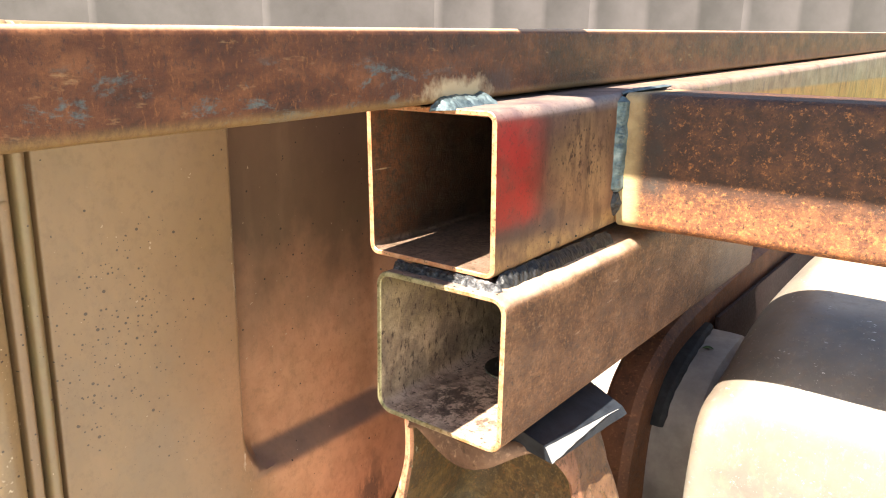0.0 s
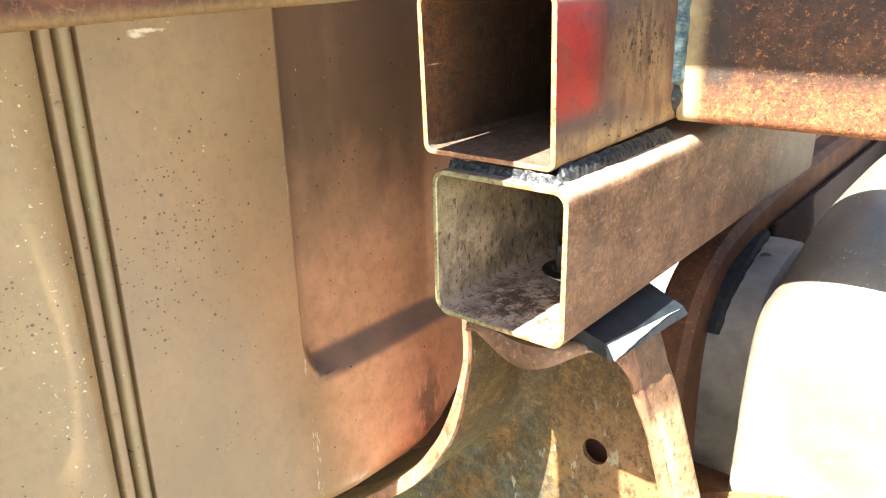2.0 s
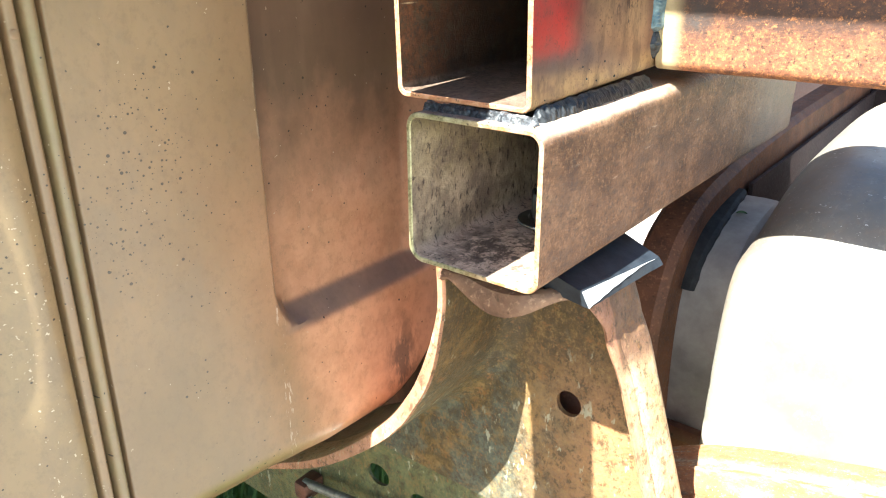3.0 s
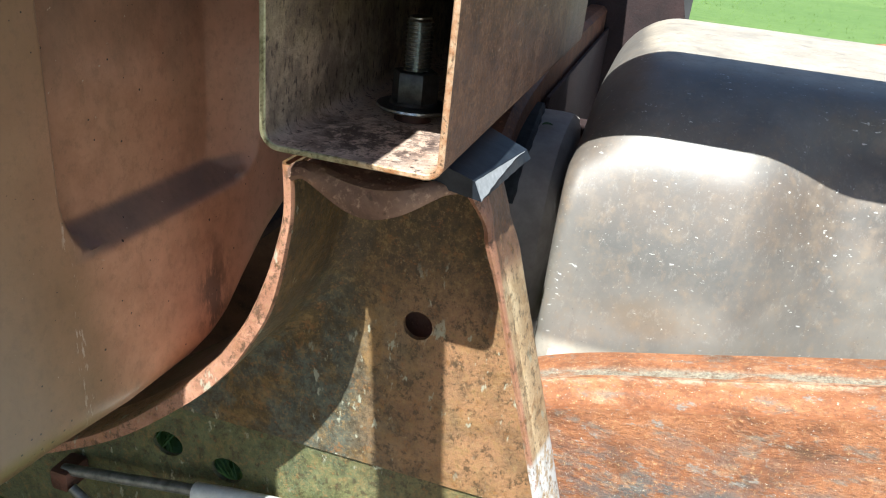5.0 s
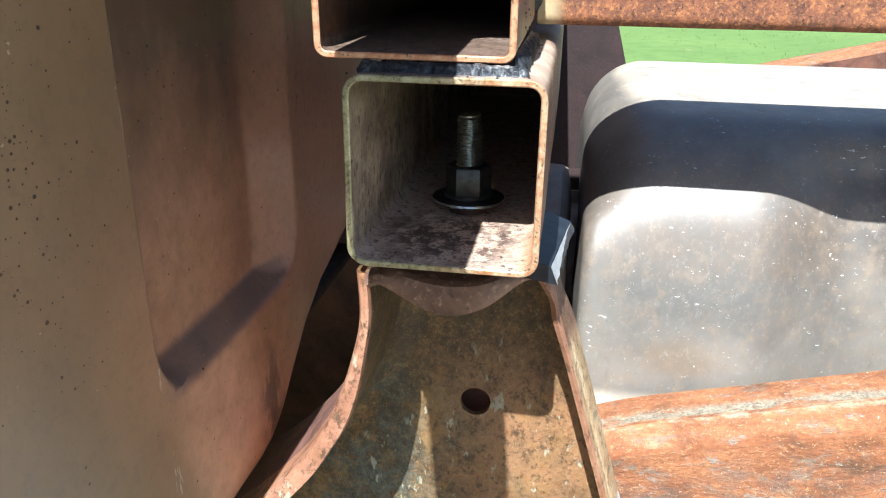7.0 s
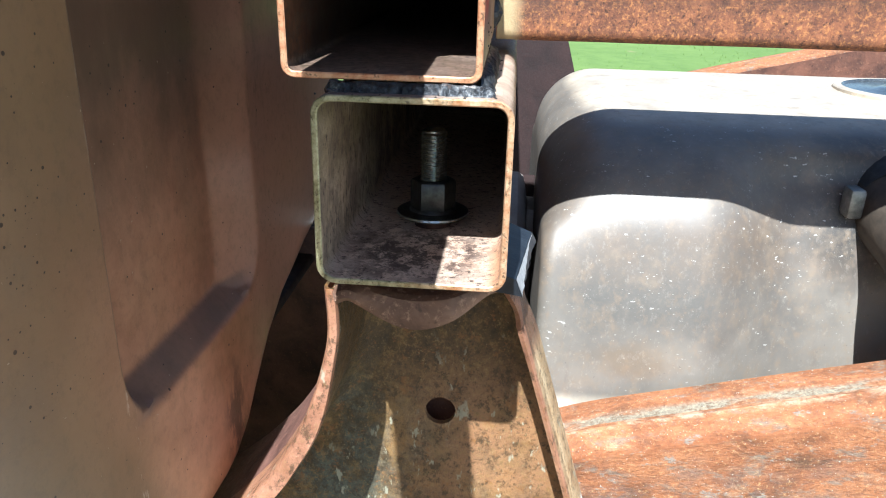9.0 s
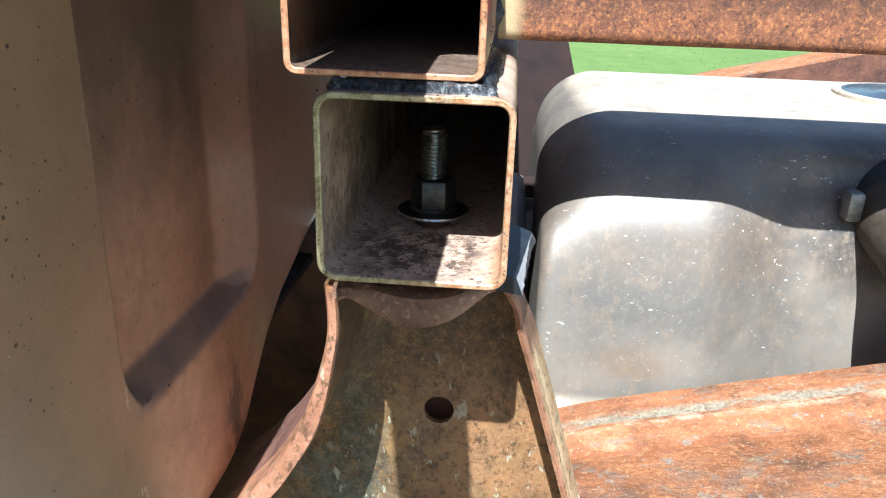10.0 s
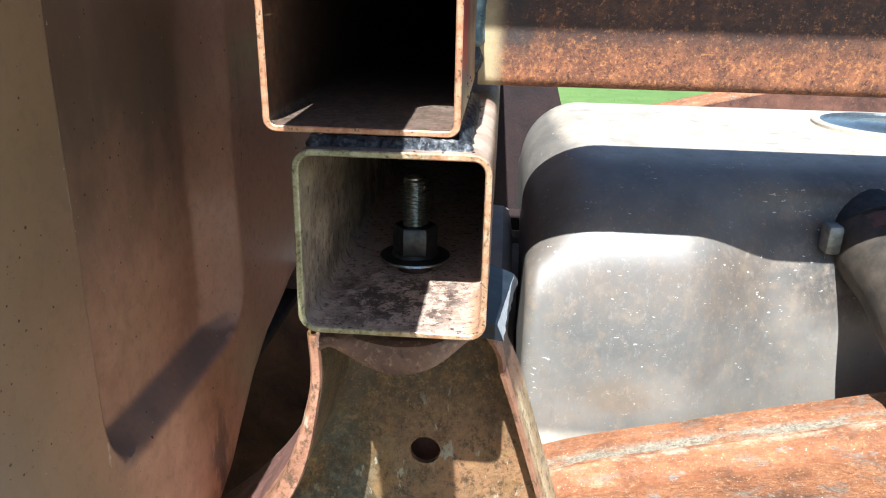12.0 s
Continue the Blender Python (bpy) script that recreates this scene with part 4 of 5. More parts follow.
def build_bush():
    b = thing("bush", (-0.75, 7.5, GROUND), "dark green leafy bush beyond the fence", "bush")
    rng = random.Random(9)
    bm = bmesh.new()
    for _ in range(900):
        d = Vector((rng.gauss(0, 1), rng.gauss(0, 1), rng.gauss(0, 1))).normalized() * rng.uniform(0.5, 1.0) ** 0.5
        c = Vector((-0.75 + d.x * 0.5, 7.5 + d.y * 0.8, 0.35 + d.z * 1.0))
        u = Vector((rng.gauss(0, 1), rng.gauss(0, 1), rng.gauss(0, 1))).normalized()
        v = u.orthogonal()
        s = rng.uniform(0.04, 0.09)
        bm.faces.new([bm.verts.new(c + p) for p in (u * s, v * s * 0.5, -u * s, -v * s * 0.5)])
    part("foliage", bm, leaf_mat, b)
    part("stem", rod([(-0.75, 7.5, GROUND - 0.05), (-0.73, 7.5, 0), (-0.77, 7.52, 0.5)], 0.05, grow=lambda t: 1 - 0.6 * t), rust_dark, b)


# ---------------------------------------------------------------- the truck body
def panel_x(y):
    """The body wall's place across, bowed a little in plan."""
    return -0.067 - 0.15 * min(0.018 * math.log(1 + math.exp(min(-(y + 0.055) / 0.018, 40))), 0.25) - 0.35 * max(y - 0.16, 0) ** 2


def ease(v, a, b, r=0.14):
    """0 to 1 from a to b, straight with rounded ends."""
    t = (v - a) / (b - a)
    s = lambda q: 0.0 if q < -r else q if q > r else (q + r) ** 2 / (4 * r)
    return s(t) - s(t - 1)


def recess(y, z):
    """Depth of the pressed panel in the wall."""
    low = 1 - math.sqrt(1 - max(0.0, min(1.0, (-0.024 - z) / 0.0285)) ** 2)
    d = min(ease(y, -0.033 + 0.018 * low, -0.027 + 0.026 * low, 0.3), 1 - ease(y, 0.086 - 0.02 * low, 0.122 - 0.02 * low, 0.07), ease(z, -0.057, -0.042, 0.1), 1 - ease(z, 0.154, 0.168))
    return 0.013 * d


def seam(y, z):
    """The folded seam: a flat strip and a rolled bead between three grooves, and the fuller sheet beyond."""
    y -= 0.012 * (z - 0.05)
    d = 0.0
    for c, w, k in ((-0.1392, 0.0009, 0.0048), (-0.1323, 0.0008, 0.0042), (-0.1253, 0.0008, 0.0042)):
        d -= k * math.exp(-((y - c) / w) ** 2)
    d += 0.0022 * max(0.0, 1 - ((y + 0.1288) / 0.0033) ** 2) + 0.0008 * max(0.0, 1 - ((y + 0.1357) / 0.0033) ** 2)
    if y < -0.1392:
        far = -0.1392 - y
        d += 0.005 * (1 - math.exp(-far / 0.008)) - 0.0065 * math.exp(-((far - 0.036) / 0.02) ** 4 - ((z - 0.015) / 0.05) ** 2)
    return d


def panel_bottom(y):
    return float(np.interp(y, [-0.1, -0.05, -0.02, 0.0, 0.05, 0.066, 0.082, 0.1, 0.127, 0.16, 0.22, 0.4], [-0.138, -0.1385, -0.142, -0.145, -0.147, -0.145, -0.138, -0.124, -0.105, -0.09, -0.076, -0.06]))


def build_body():
    cab = thing("truck_body", (-0.5, -0.1, -0.14), "old tan truck body panel with rust bleeding through worn paint", "truck body")
    ys = sorted({*np.round(np.linspace(-1.0, -0.2, 14), 4), *np.round(np.linspace(-0.19, 0.26, 91), 4), *np.round(np.linspace(-0.146, -0.12, 66), 4), *np.round(np.linspace(-0.0345, -0.025, 12), 4), *np.round(np.linspace(0.28, 0.6, 12), 4), *np.round(np.linspace(0.05, 0.125, 51), 4)})
    top = 0.19
    rows = []
    grid = sorted([*np.linspace(0, 1, 60), *np.linspace(0.225, 0.375, 41)])
    for k in range(len(grid) + 10):
        row = []
        for y in ys:
            zb = panel_bottom(y)
            u = grid[min(k, len(grid) - 1)]
            z = zb + (top - 0.004 - zb) * u
            x = panel_x(y) - recess(y, z) + seam(y, z)
            x -= 0.006 * (1 - smooth01(z, zb, zb + 0.012)) ** 2
            x += 0.0012 * noise.noise(Vector((y * 9, z * 9, 0)))
            if k >= len(grid):
                a = radians((k - len(grid) + 1) * 9)
                x, z = x - 0.004 * (1 - math.cos(a)), z + 0.004 * math.sin(a)
            row.append((x, y, z))
        rows.append(row)
    rows.append([(p[0] - 0.9, p[1], p[2] + 0.002) for p in rows[-1]])
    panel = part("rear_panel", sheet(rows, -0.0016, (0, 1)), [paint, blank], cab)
    for z in (-0.0245, 0.046, 0.118):
        y = -0.1357 + 0.012 * (z - 0.05)
        bm = bmesh.new()
        bmesh.ops.create_uvsphere(bm, u_segments=16, v_segments=8, radius=1, matrix=Matrix.LocRotScale((panel_x(y) + 0.0008, y, z), None, (0.0003, 0.002, 0.002)))
        part("screw", bm, paint, panel)
    # extended down as a dark filler for the gap between panel and bracket
    part("sill", box(-0.7, -0.03, 0.3, 0.31, -0.42, -0.09, 0.002), rust_dark, cab, "dark rusty sill")
    part("floor_pan", box(-0.98, -0.085, -1.0, 0.6, -0.12, -0.112, 0.002), blank, cab)
    part("far_panel", box(-1.0, -0.98, -1.0, 0.6, -0.13, 0.16, 0.002), paint, cab)


# ---------------------------------------------------------------- the welded bed frame
UX0, UZ0, UY = -0.0131, 0.0802, 0.0085
TILT = 0.028
ARM_Y, ARM_Z = 0.1345, 0.0842


def build_bed_frame():
    f = thing("bed_frame", (0.04, 0.2, 0.0), "welded square steel tube truck bed frame, brown mill skin and rust", "bed frame")
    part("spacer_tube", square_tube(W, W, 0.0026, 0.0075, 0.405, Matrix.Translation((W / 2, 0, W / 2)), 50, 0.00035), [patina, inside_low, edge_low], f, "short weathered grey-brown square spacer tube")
    # unseen plates added at the far ends to keep daylight out of the tubes
    part("daylight_stop", box(0.003, W - 0.003, 0.396, 0.4, 0.003, W - 0.003, 0.0005), rust_dark, f)
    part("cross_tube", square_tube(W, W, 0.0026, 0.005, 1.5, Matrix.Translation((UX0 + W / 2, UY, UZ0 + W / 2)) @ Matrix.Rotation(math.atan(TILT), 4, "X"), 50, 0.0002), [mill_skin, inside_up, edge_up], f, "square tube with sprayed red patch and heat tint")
    part("daylight_stop", box(UX0 + 0.003, UX0 + W - 0.003, UY + 1.47, UY + 1.474, UZ0 + 1.48 * TILT + 0.003, UZ0 + 1.48 * TILT + W - 0.003, 0.0005), rust_dark, f)
    turn = Matrix.Translation((UX0 + W + 0.0012, ARM_Y + W / 2, ARM_Z + W / 2)) @ Matrix.Rotation(radians(-90), 4, "Z")
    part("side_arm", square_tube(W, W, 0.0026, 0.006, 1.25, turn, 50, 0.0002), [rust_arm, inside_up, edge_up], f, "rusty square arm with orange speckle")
    rail = Matrix.Translation((0.0103, -0.7, 0.1742 - 0.7 * TILT)) @ Matrix.Rotation(math.atan(TILT), 4, "X")
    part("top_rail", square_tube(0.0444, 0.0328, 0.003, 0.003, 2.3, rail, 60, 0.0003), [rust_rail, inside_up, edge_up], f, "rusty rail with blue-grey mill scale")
    # bar and post out of view, added to cast the shadow on the arm
    part("shadow_bar", box(-0.02, 1.3, -0.0597, -0.0097, 0.36, 0.398, 0.004), rust_bar, f)
    part("shadow_bar_post", rod([(1.27, 0.17, 0.14), (1.27, 0.07, 0.26), (1.27, -0.03, 0.375)], 0.02, 8, 10), rust_bar, f)
    uxr = UX0 + W
    up, right, front = (0, 0, 1), (1, 0, 0), (0, -1, 0)
    part("weld_bead", fillet((0.0035, UY + 0.001, W - 0.0004), (0.055, UY + 0.001, W - 0.0004), up, front, 0.0042, 0.0034, 1, 0.0004, 0.0013, 5), weld_mat, f, "black crusted weld bead", 80)
    part("weld_bead", fillet((0.046, UY + 0.0004, W - 0.0004), (uxr + 0.0055, UY + 0.0004, W - 0.0004), up, front, 0.0042, 0.0038, 5, 0.0003, 0.0012, 5), weld_bright, f, "bright spattered weld bead", 80)
    part("weld_bead", fillet((uxr - 0.0005, UY + 0.003, W - 0.0003), (uxr - 0.0005, ARM_Y - 0.003, W - 0.0003), up, right, 0.0066, 0.0052, 2, 0.0005, 0.0008, 8), burnt, f, "black crusted weld bead", 80)
    part("weld_bead", fillet((uxr, ARM_Y + 0.0003, ARM_Z + 0.02), (uxr, ARM_Y + 0.0003, ARM_Z + W - 0.002), front, right, 0.0062, 0.0048, 3, 0.0004, 0.0002, 6), weld_teal, f, "pale blue-grey weld bead")
    part("weld_bead", fillet((uxr, ARM_Y + 0.0003, ARM_Z + 0.006), (uxr, ARM_Y + 0.0003, ARM_Z + 0.022), front, right, 0.0055, 0.0048, 8, 0.0004, 0.001), burnt, f, "black weld crater")
    part("weld_bead", fillet((uxr - 0.001, ARM_Y + 0.003, ARM_Z + W - 0.0008), (uxr - 0.001, ARM_Y + 0.068, ARM_Z + W + 0.001), (-1, 0, 0.25), (1, 0, 0.25), 0.004, 0.007, 4, 0.0003), weld_teal, f)
    part("weld_bead", fillet((0.0325, 0.0, UZ0 + W - 0.0008), (0.0325, 0.047, UZ0 + W + 0.0004), up, right, 0.0055, 0.0095, 6, 0.0003, 0.0007), weld_teal, f, "pale blue-grey weld bead")
    rng = random.Random(12)
    for _ in range(26):
        bm = bmesh.new()
        q = rng.choice(((uxr + rng.uniform(0.0, 0.012), rng.uniform(0.0, 0.13), W), (rng.uniform(0.0, 0.07), rng.uniform(0.001, 0.007), W), (uxr, rng.uniform(0.02, 0.13), UZ0 + rng.uniform(0.004, 0.02))))
        bmesh.ops.create_icosphere(bm, subdivisions=1, radius=rng.uniform(0.0003, 0.0008), matrix=Matrix.Translation(q))
        part("weld_spatter", bm, burnt, f)


def build_bolt():
    x, y = 0.0393, 0.072
    b = thing("anchor_bolt", (x, y, 0.0031), "zinc threaded bolt with black flange nut standing in the tube", "bolt")
    # thread: a ridge that climbs a helix
    bm = bmesh.new()
    n, pitch, z0, z1, r = 24, 0.0018, -0.02, 0.0495, 0.0065
    steps = int((z1 - z0) / pitch * 6)
    rings = []
    for k in range(steps + 1):
        z = z0 + (z1 - z0) * k / steps
        ring = []
        for j in range(n):
            a = 2 * math.pi * j / n
            ph = (z / pitch - j / n) % 1
            rr = r - 0.0012 * abs(2 * ph - 1)
            if k > steps - 5:
                rr -= 0.0003 * (k - steps + 5)
            ring.append(bm.verts.new((x + rr * math.cos(a), y + rr * math.sin(a), z)))
        rings.append(ring)
    skin(bm, rings)
    bm.faces.new(rings[-1])
    bm.faces.new(rings[0][::-1])
    part("threaded_shank", bm, zinc, b, "bright threaded shank", 60)
    bm = bmesh.new()
    rings = []
    for rr, z in ((0.0085, 0.0108), (0.0106, 0.0112), (0.0109, 0.0118), (0.0109, 0.0242), (0.0101, 0.0252), (0.006, 0.0252)):
        rings.append([bm.verts.new((x + rr * math.cos(radians(60 * j + 5)), y + rr * math.sin(radians(60 * j + 5)), z)) for j in range(6)])
    skin(bm, rings)
    part("hex_nut", bm, black_oxide, b, "black hex nut")
    bm = bmesh.new()
    prof = ((0.006, 0.0076), (0.0168, 0.008), (0.0176, 0.0088), (0.0172, 0.0097), (0.0115, 0.0104), (0.0105, 0.0118), (0.006, 0.012))
    rings = [[bm.verts.new((x + rr * math.cos(2 * math.pi * j / 40), y + rr * math.sin(2 * math.pi * j / 40), z)) for j in range(40)] for rr, z in prof]
    skin(bm, rings)
    for fc in bm.faces:
        if fc.calc_center_median().z < 0.0094:
            fc.material_index = 1
    part("flange_washer", bm, [black_oxide, zinc], b, "dark washer with bright rim")
    bm = bmesh.new()
    bmesh.ops.create_cone(bm, cap_ends=True, segments=32, radius1=0.0088, radius2=0.0085, depth=0.0051, matrix=Matrix.Translation((x, y, 0.00505)))
    part("spacer_washer", bm, rust_black, b, "dark rusty spacer washer")


# ---------------------------------------------------------------- the body mount
LEFT = [(0.001, -0.0145), (0.0018, -0.036), (-0.0008, -0.055), (-0.005, -0.0765), (-0.011, -0.095), (-0.0205, -0.113), (-0.034, -0.134), (-0.057, -0.1585), (-0.098, -0.19), (-0.15, -0.2165), (-0.196, -0.236)]
WEB_Y = 0.1035


def build_mount():
    b = thing("body_mount", (0.03, 0.1, -0.25), "pressed steel body mount bracket in olive primer and rust", "bracket")
    left = spline(LEFT, 121)
    front_x = lambda z: 0.0832 + 0.305 * (-0.045 - z) if z < -0.045 else 0.0832 - 0.0115 * ((z + 0.045) / 0.0305) ** 1.7
    lw, web, rw = [], [], []
    rl = 0.018
    for x, z in left:
        back = WEB_Y
        front = 0.0255 - 0.012 * smooth01(-z, 0.13, 0.22)
        xf = front_x(z)
        xr = xf + 0.0042 * smooth01(-z, 0.03, 0.065)
        r = rl * (1 - 0.5 * smooth01(-z, 0.15, 0.25))
        arc = [(x + r - r * math.cos(radians(a)), back - r + r * math.sin(radians(a)), z) for a in (0, 18, 36, 54, 72, 90)]
        lip = 0.0055 + 0.0045 * smooth01(-z, 0.04, 0.1) + 0.003 * smooth01(-z, 0.1, 0.16)
        outer = [(x - lip, front + 0.0022 + (back - front - 0.002) * k, z + 0.0004) for k in (1, 0.75, 0.5, 0.3, 0.15, 0)]
        lw.append([*outer, (x - lip + 0.0012, front + 0.0003, z), (x - 0.5 * lip, front, z), (x - 0.0008, front + 0.0002, z), (x, front + 0.0025, z), (x, front + 0.008, z), *[(x, front + 0.008 + (back - r - front - 0.008) * k / 6, z) for k in range(1, 6)], *arc])
        rr = 0.009
        web.append([(x + r + (xr - rr - x - r) * k / 60, back, z) for k in range(61)])
        arc = [(xr - rr + rr * math.sin(radians(a)), back - rr + rr * math.cos(radians(a)), z) for a in (0, 18, 36, 54, 72, 90)]
        fr = 0.047 + 0.014 * smooth01(-z, 0.0145, 0.045) + 0.005 * smooth01(-z, 0.045, 0.075)
        g = 0.001 * smooth01(-z, 0.045, 0.06)
        wall = lambda y: xf + (xr - xf) * (y - fr) / (back - rr - fr)
        rw.append([*arc, *[(wall(y) - d, y, z) for y, d in ((fr + 0.024, 0), (fr + 0.016, 0), (fr + 0.0098, 0), (fr + 0.009, g), (fr + 0.0078, g), (fr + 0.007, 0), (fr + 0.004, 0), (fr + 0.0006, 0), (fr, 0.0004))]])
    bm = sheet(lw, 0.0016, (0, 1), (9, 0))
    wide = len(lw[0]) - 1
    # the shaded rear of the outer side takes the darker copy
    for k in range((len(lw) - 1) * wide):
        if k % wide < 3:
            bm.faces[k].material_index = 2
    part("side_wall", bm, [olive, olive_rust, shaded_rust], b, "sweeping side wall, rusty outside")
    bm = sheet(web, 0.0036)
    drill(bm, 0.0428, -0.1262, 0.0089, 0.0092)
    part("web", bm, olive, b)
    # added behind the web so that its hole stays dark
    part("hole_backing", box(-0.004, 0.066, 0.122, 0.125, -0.205, -0.02, 0.0006), rust_dark, b, "dark rusty plate added behind the hole in the web")
    part("side_wall", sheet(rw, 0.003, (0, 1), (0, 2)), [olive, olive_rust], b, "straight side wall, rusty outside")
    rows, lip_rows = [], []
    for i in range(34):
        x = 0.001 + 0.072 * i / 33
        dip = 0.0138 * math.sin(math.pi * max(0.0, min(1.0, (x - 0.006) / 0.062))) ** 1.3
        edge = 0.0035 * (max(0, 0.01 - x) / 0.01) ** 2
        yf = 0.0255 + 0.024 * smooth01(x, 0.05, 0.084)
        row = []
        for j in range(22):
            y = yf + (0.1035 - yf) * j / 21
            row.append((x, y, -0.0135 - 0.4 * dip * (1 - smooth01(y, yf - 0.006, yf + 0.02)) - edge))
        rows.append(row)
        low = -0.0165 - dip - edge
        lip_rows.append([(x, yf + 0.0034, row[0][2]), (x, yf + 0.0012, row[0][2] - 0.0006), (x, yf - 0.0002, 0.6 * row[0][2] + 0.4 * low), (x, yf - 0.0006, 0.25 * row[0][2] + 0.75 * low), (x, yf + 0.0001, low)])
    part("front_lip", sheet(lip_rows, 0.0024), saddle_skin, b, "brown folded front lip")
    part("saddle_plate", sheet(rows, 0.0028), saddle_skin, b, "dished saddle plate")
    return b


def build_pads():
    pad = thing("shim_pad", (0.07, 0.07, -0.0135), "dark rubber shim pad with pale cut edge under the tube", "shim")
    n = 14
    rng = random.Random(7)
    top, low = [], []
    for k in range(n + 1):
        u = k / n
        j = 0.0005 * rng.uniform(-1, 1) * (0 < k < n)
        top.append((0.0808 + 0.0085 * u + 0.4 * j, 0.0345 + 0.074 * u, -0.0085 - 0.004 * u))
        low.append((0.0842 + 0.0075 * u + 1.6 * j, 0.0368 + 0.073 * u, -0.0178 + 0.0008 * u + j))
    inner_top, inner_low = [(0.058, 0.034, -0.0012), (0.058, 0.112, -0.0012)], [(0.058, 0.036, -0.0135), (0.058, 0.111, -0.0135)]
    bm = bmesh.new()
    t, b = [bm.verts.new(p) for p in top], [bm.verts.new(p) for p in low]
    it, ib = [bm.verts.new(p) for p in inner_top], [bm.verts.new(p) for p in inner_low]
    for face in ([it[0], *t, it[1]], [ib[1], *b[::-1], ib[0]], [it[0], ib[0], b[0], t[0]], [t[-1], b[-1], ib[1], it[1]], [it[1], ib[1], ib[0], it[0]]):
        bm.faces.new(face)
    part("pad", bm, pad_top, pad, "", 20)
    skin_to_pad = bmesh.new()
    skin(skin_to_pad, [[skin_to_pad.verts.new(p) for p in top], [skin_to_pad.verts.new(p) for p in low]], False)
    part("side_face", skin_to_pad, pad_top, pad, "", 20)
    bm = bmesh.new()
    torn = []
    for k in range(n + 1):
        u = 0.93 * k / n
        a, c = Vector(spline(top, 100)[int(99 * u)]), Vector(spline(low, 100)[int(99 * u)])
        f = 0.98 * (1 - min(1.0, u / 0.85) ** 1.1) + 0.05 * noise.noise(Vector((k * 0.7, 1, 2)))
        torn.append((bm.verts.new(a + Vector((0.0003, -0.0002, 0))), bm.verts.new(a.lerp(c, max(0.02, f)) + Vector((0.0004, -0.0003, 0)))))
    skin(bm, [[p[0] for p in torn], [p[1] for p in torn]], False)
    part("cut_face", bm, pad_cut, pad, "pale torn edge", 20)
    bm = bmesh.new()
    bmesh.ops.create_cone(bm, cap_ends=True, segments=36, radius1=0.021, radius2=0.02, depth=0.0125, matrix=Matrix.Translation((0.039, 0.068, -0.0068)))
    bmesh.ops.bevel(bm, geom=[e for e in bm.edges if len(e.link_faces) == 2 and e.calc_face_angle(0) > 0.5], offset=0.002, segments=2, affect="EDGES")
    tagged(to_object("rubber_cushion", bm, cushion), "worn yellowish cushion squeezed under the tube", "cushion")


# ---------------------------------------------------------------- chassis
RAIL_TOP = [(-0.06, -0.25), (0.02, -0.219), (0.12, -0.17), (0.22, -0.1425), (0.32, -0.1175), (0.5, -0.074), (0.8, -0.014), (1.3, 0.016)]


def build_rail(shift, name_label, y0=0.113, dz=0.0):
    r = thing("frame_rail", (0.2, y0 + 0.03 + shift, -0.25), name_label, "frame rail", "truck frame rails")
    top = spline(RAIL_TOP, 90)
    web, flange, lower = [], [], []
    for x, z in top:
        z += dz
        yf = y0 + shift + 0.022 * smooth01(x, -0.02, 0.12)
        h = 0.14
        web.append([(x, yf, z - 0.01 - (h - 0.02) * k / 8) for k in range(9)])
        arc = [(x, yf + 0.01 - 0.01 * math.cos(radians(a)), z - 0.01 + 0.01 * math.sin(radians(a))) for a in (0, 22, 45, 67, 90)]
        flange.append([*arc, (x, yf + 0.013, z + 0.0022), (x, yf + 0.0165, z + 0.0018), (x, yf + 0.02, z - 0.0022), (x, yf + 0.03, z - 0.0018), (x, yf + 0.034, z + 0.0006), (x, yf + 0.048, z)])
        arc = [(x, yf + 0.01 - 0.01 * math.cos(radians(a)), z - h + 0.01 - 0.01 * math.sin(radians(a))) for a in (0, 30, 60, 90)]
        lower.append([*arc, (x, yf + 0.05, z - h)])
    # the far web's shadow is imitated by the darker rust
    part("web", sheet(web, 0.004), rust_frame if shift == 0 else rust_dark, r)
    part("top_flange", sheet(flange, 0.004), rust_frame, r)
    part("bottom_flange", sheet(lower, 0.004), rust_frame, r)
    return r


def build_side_plate():
    """Olive plate on the rail below the mount, with two oval holes."""
    p = thing("rail_plate", (-0.1, 0.11, -0.38), "olive painted plate with oval holes on the frame rail", "plate")
    rows = [[(x, 0.1075, z) for z in np.linspace(-0.387, -0.2325, 50)] for x in np.linspace(-0.45, 0.15, 200)]
    bm = sheet(rows, 0.0033)
    for cx, cz in ((-0.136, -0.275), (-0.088, -0.283)):
        drill(bm, cx, cz, 0.0125, 0.0105)
    part("plate", bm, olive_green, p)


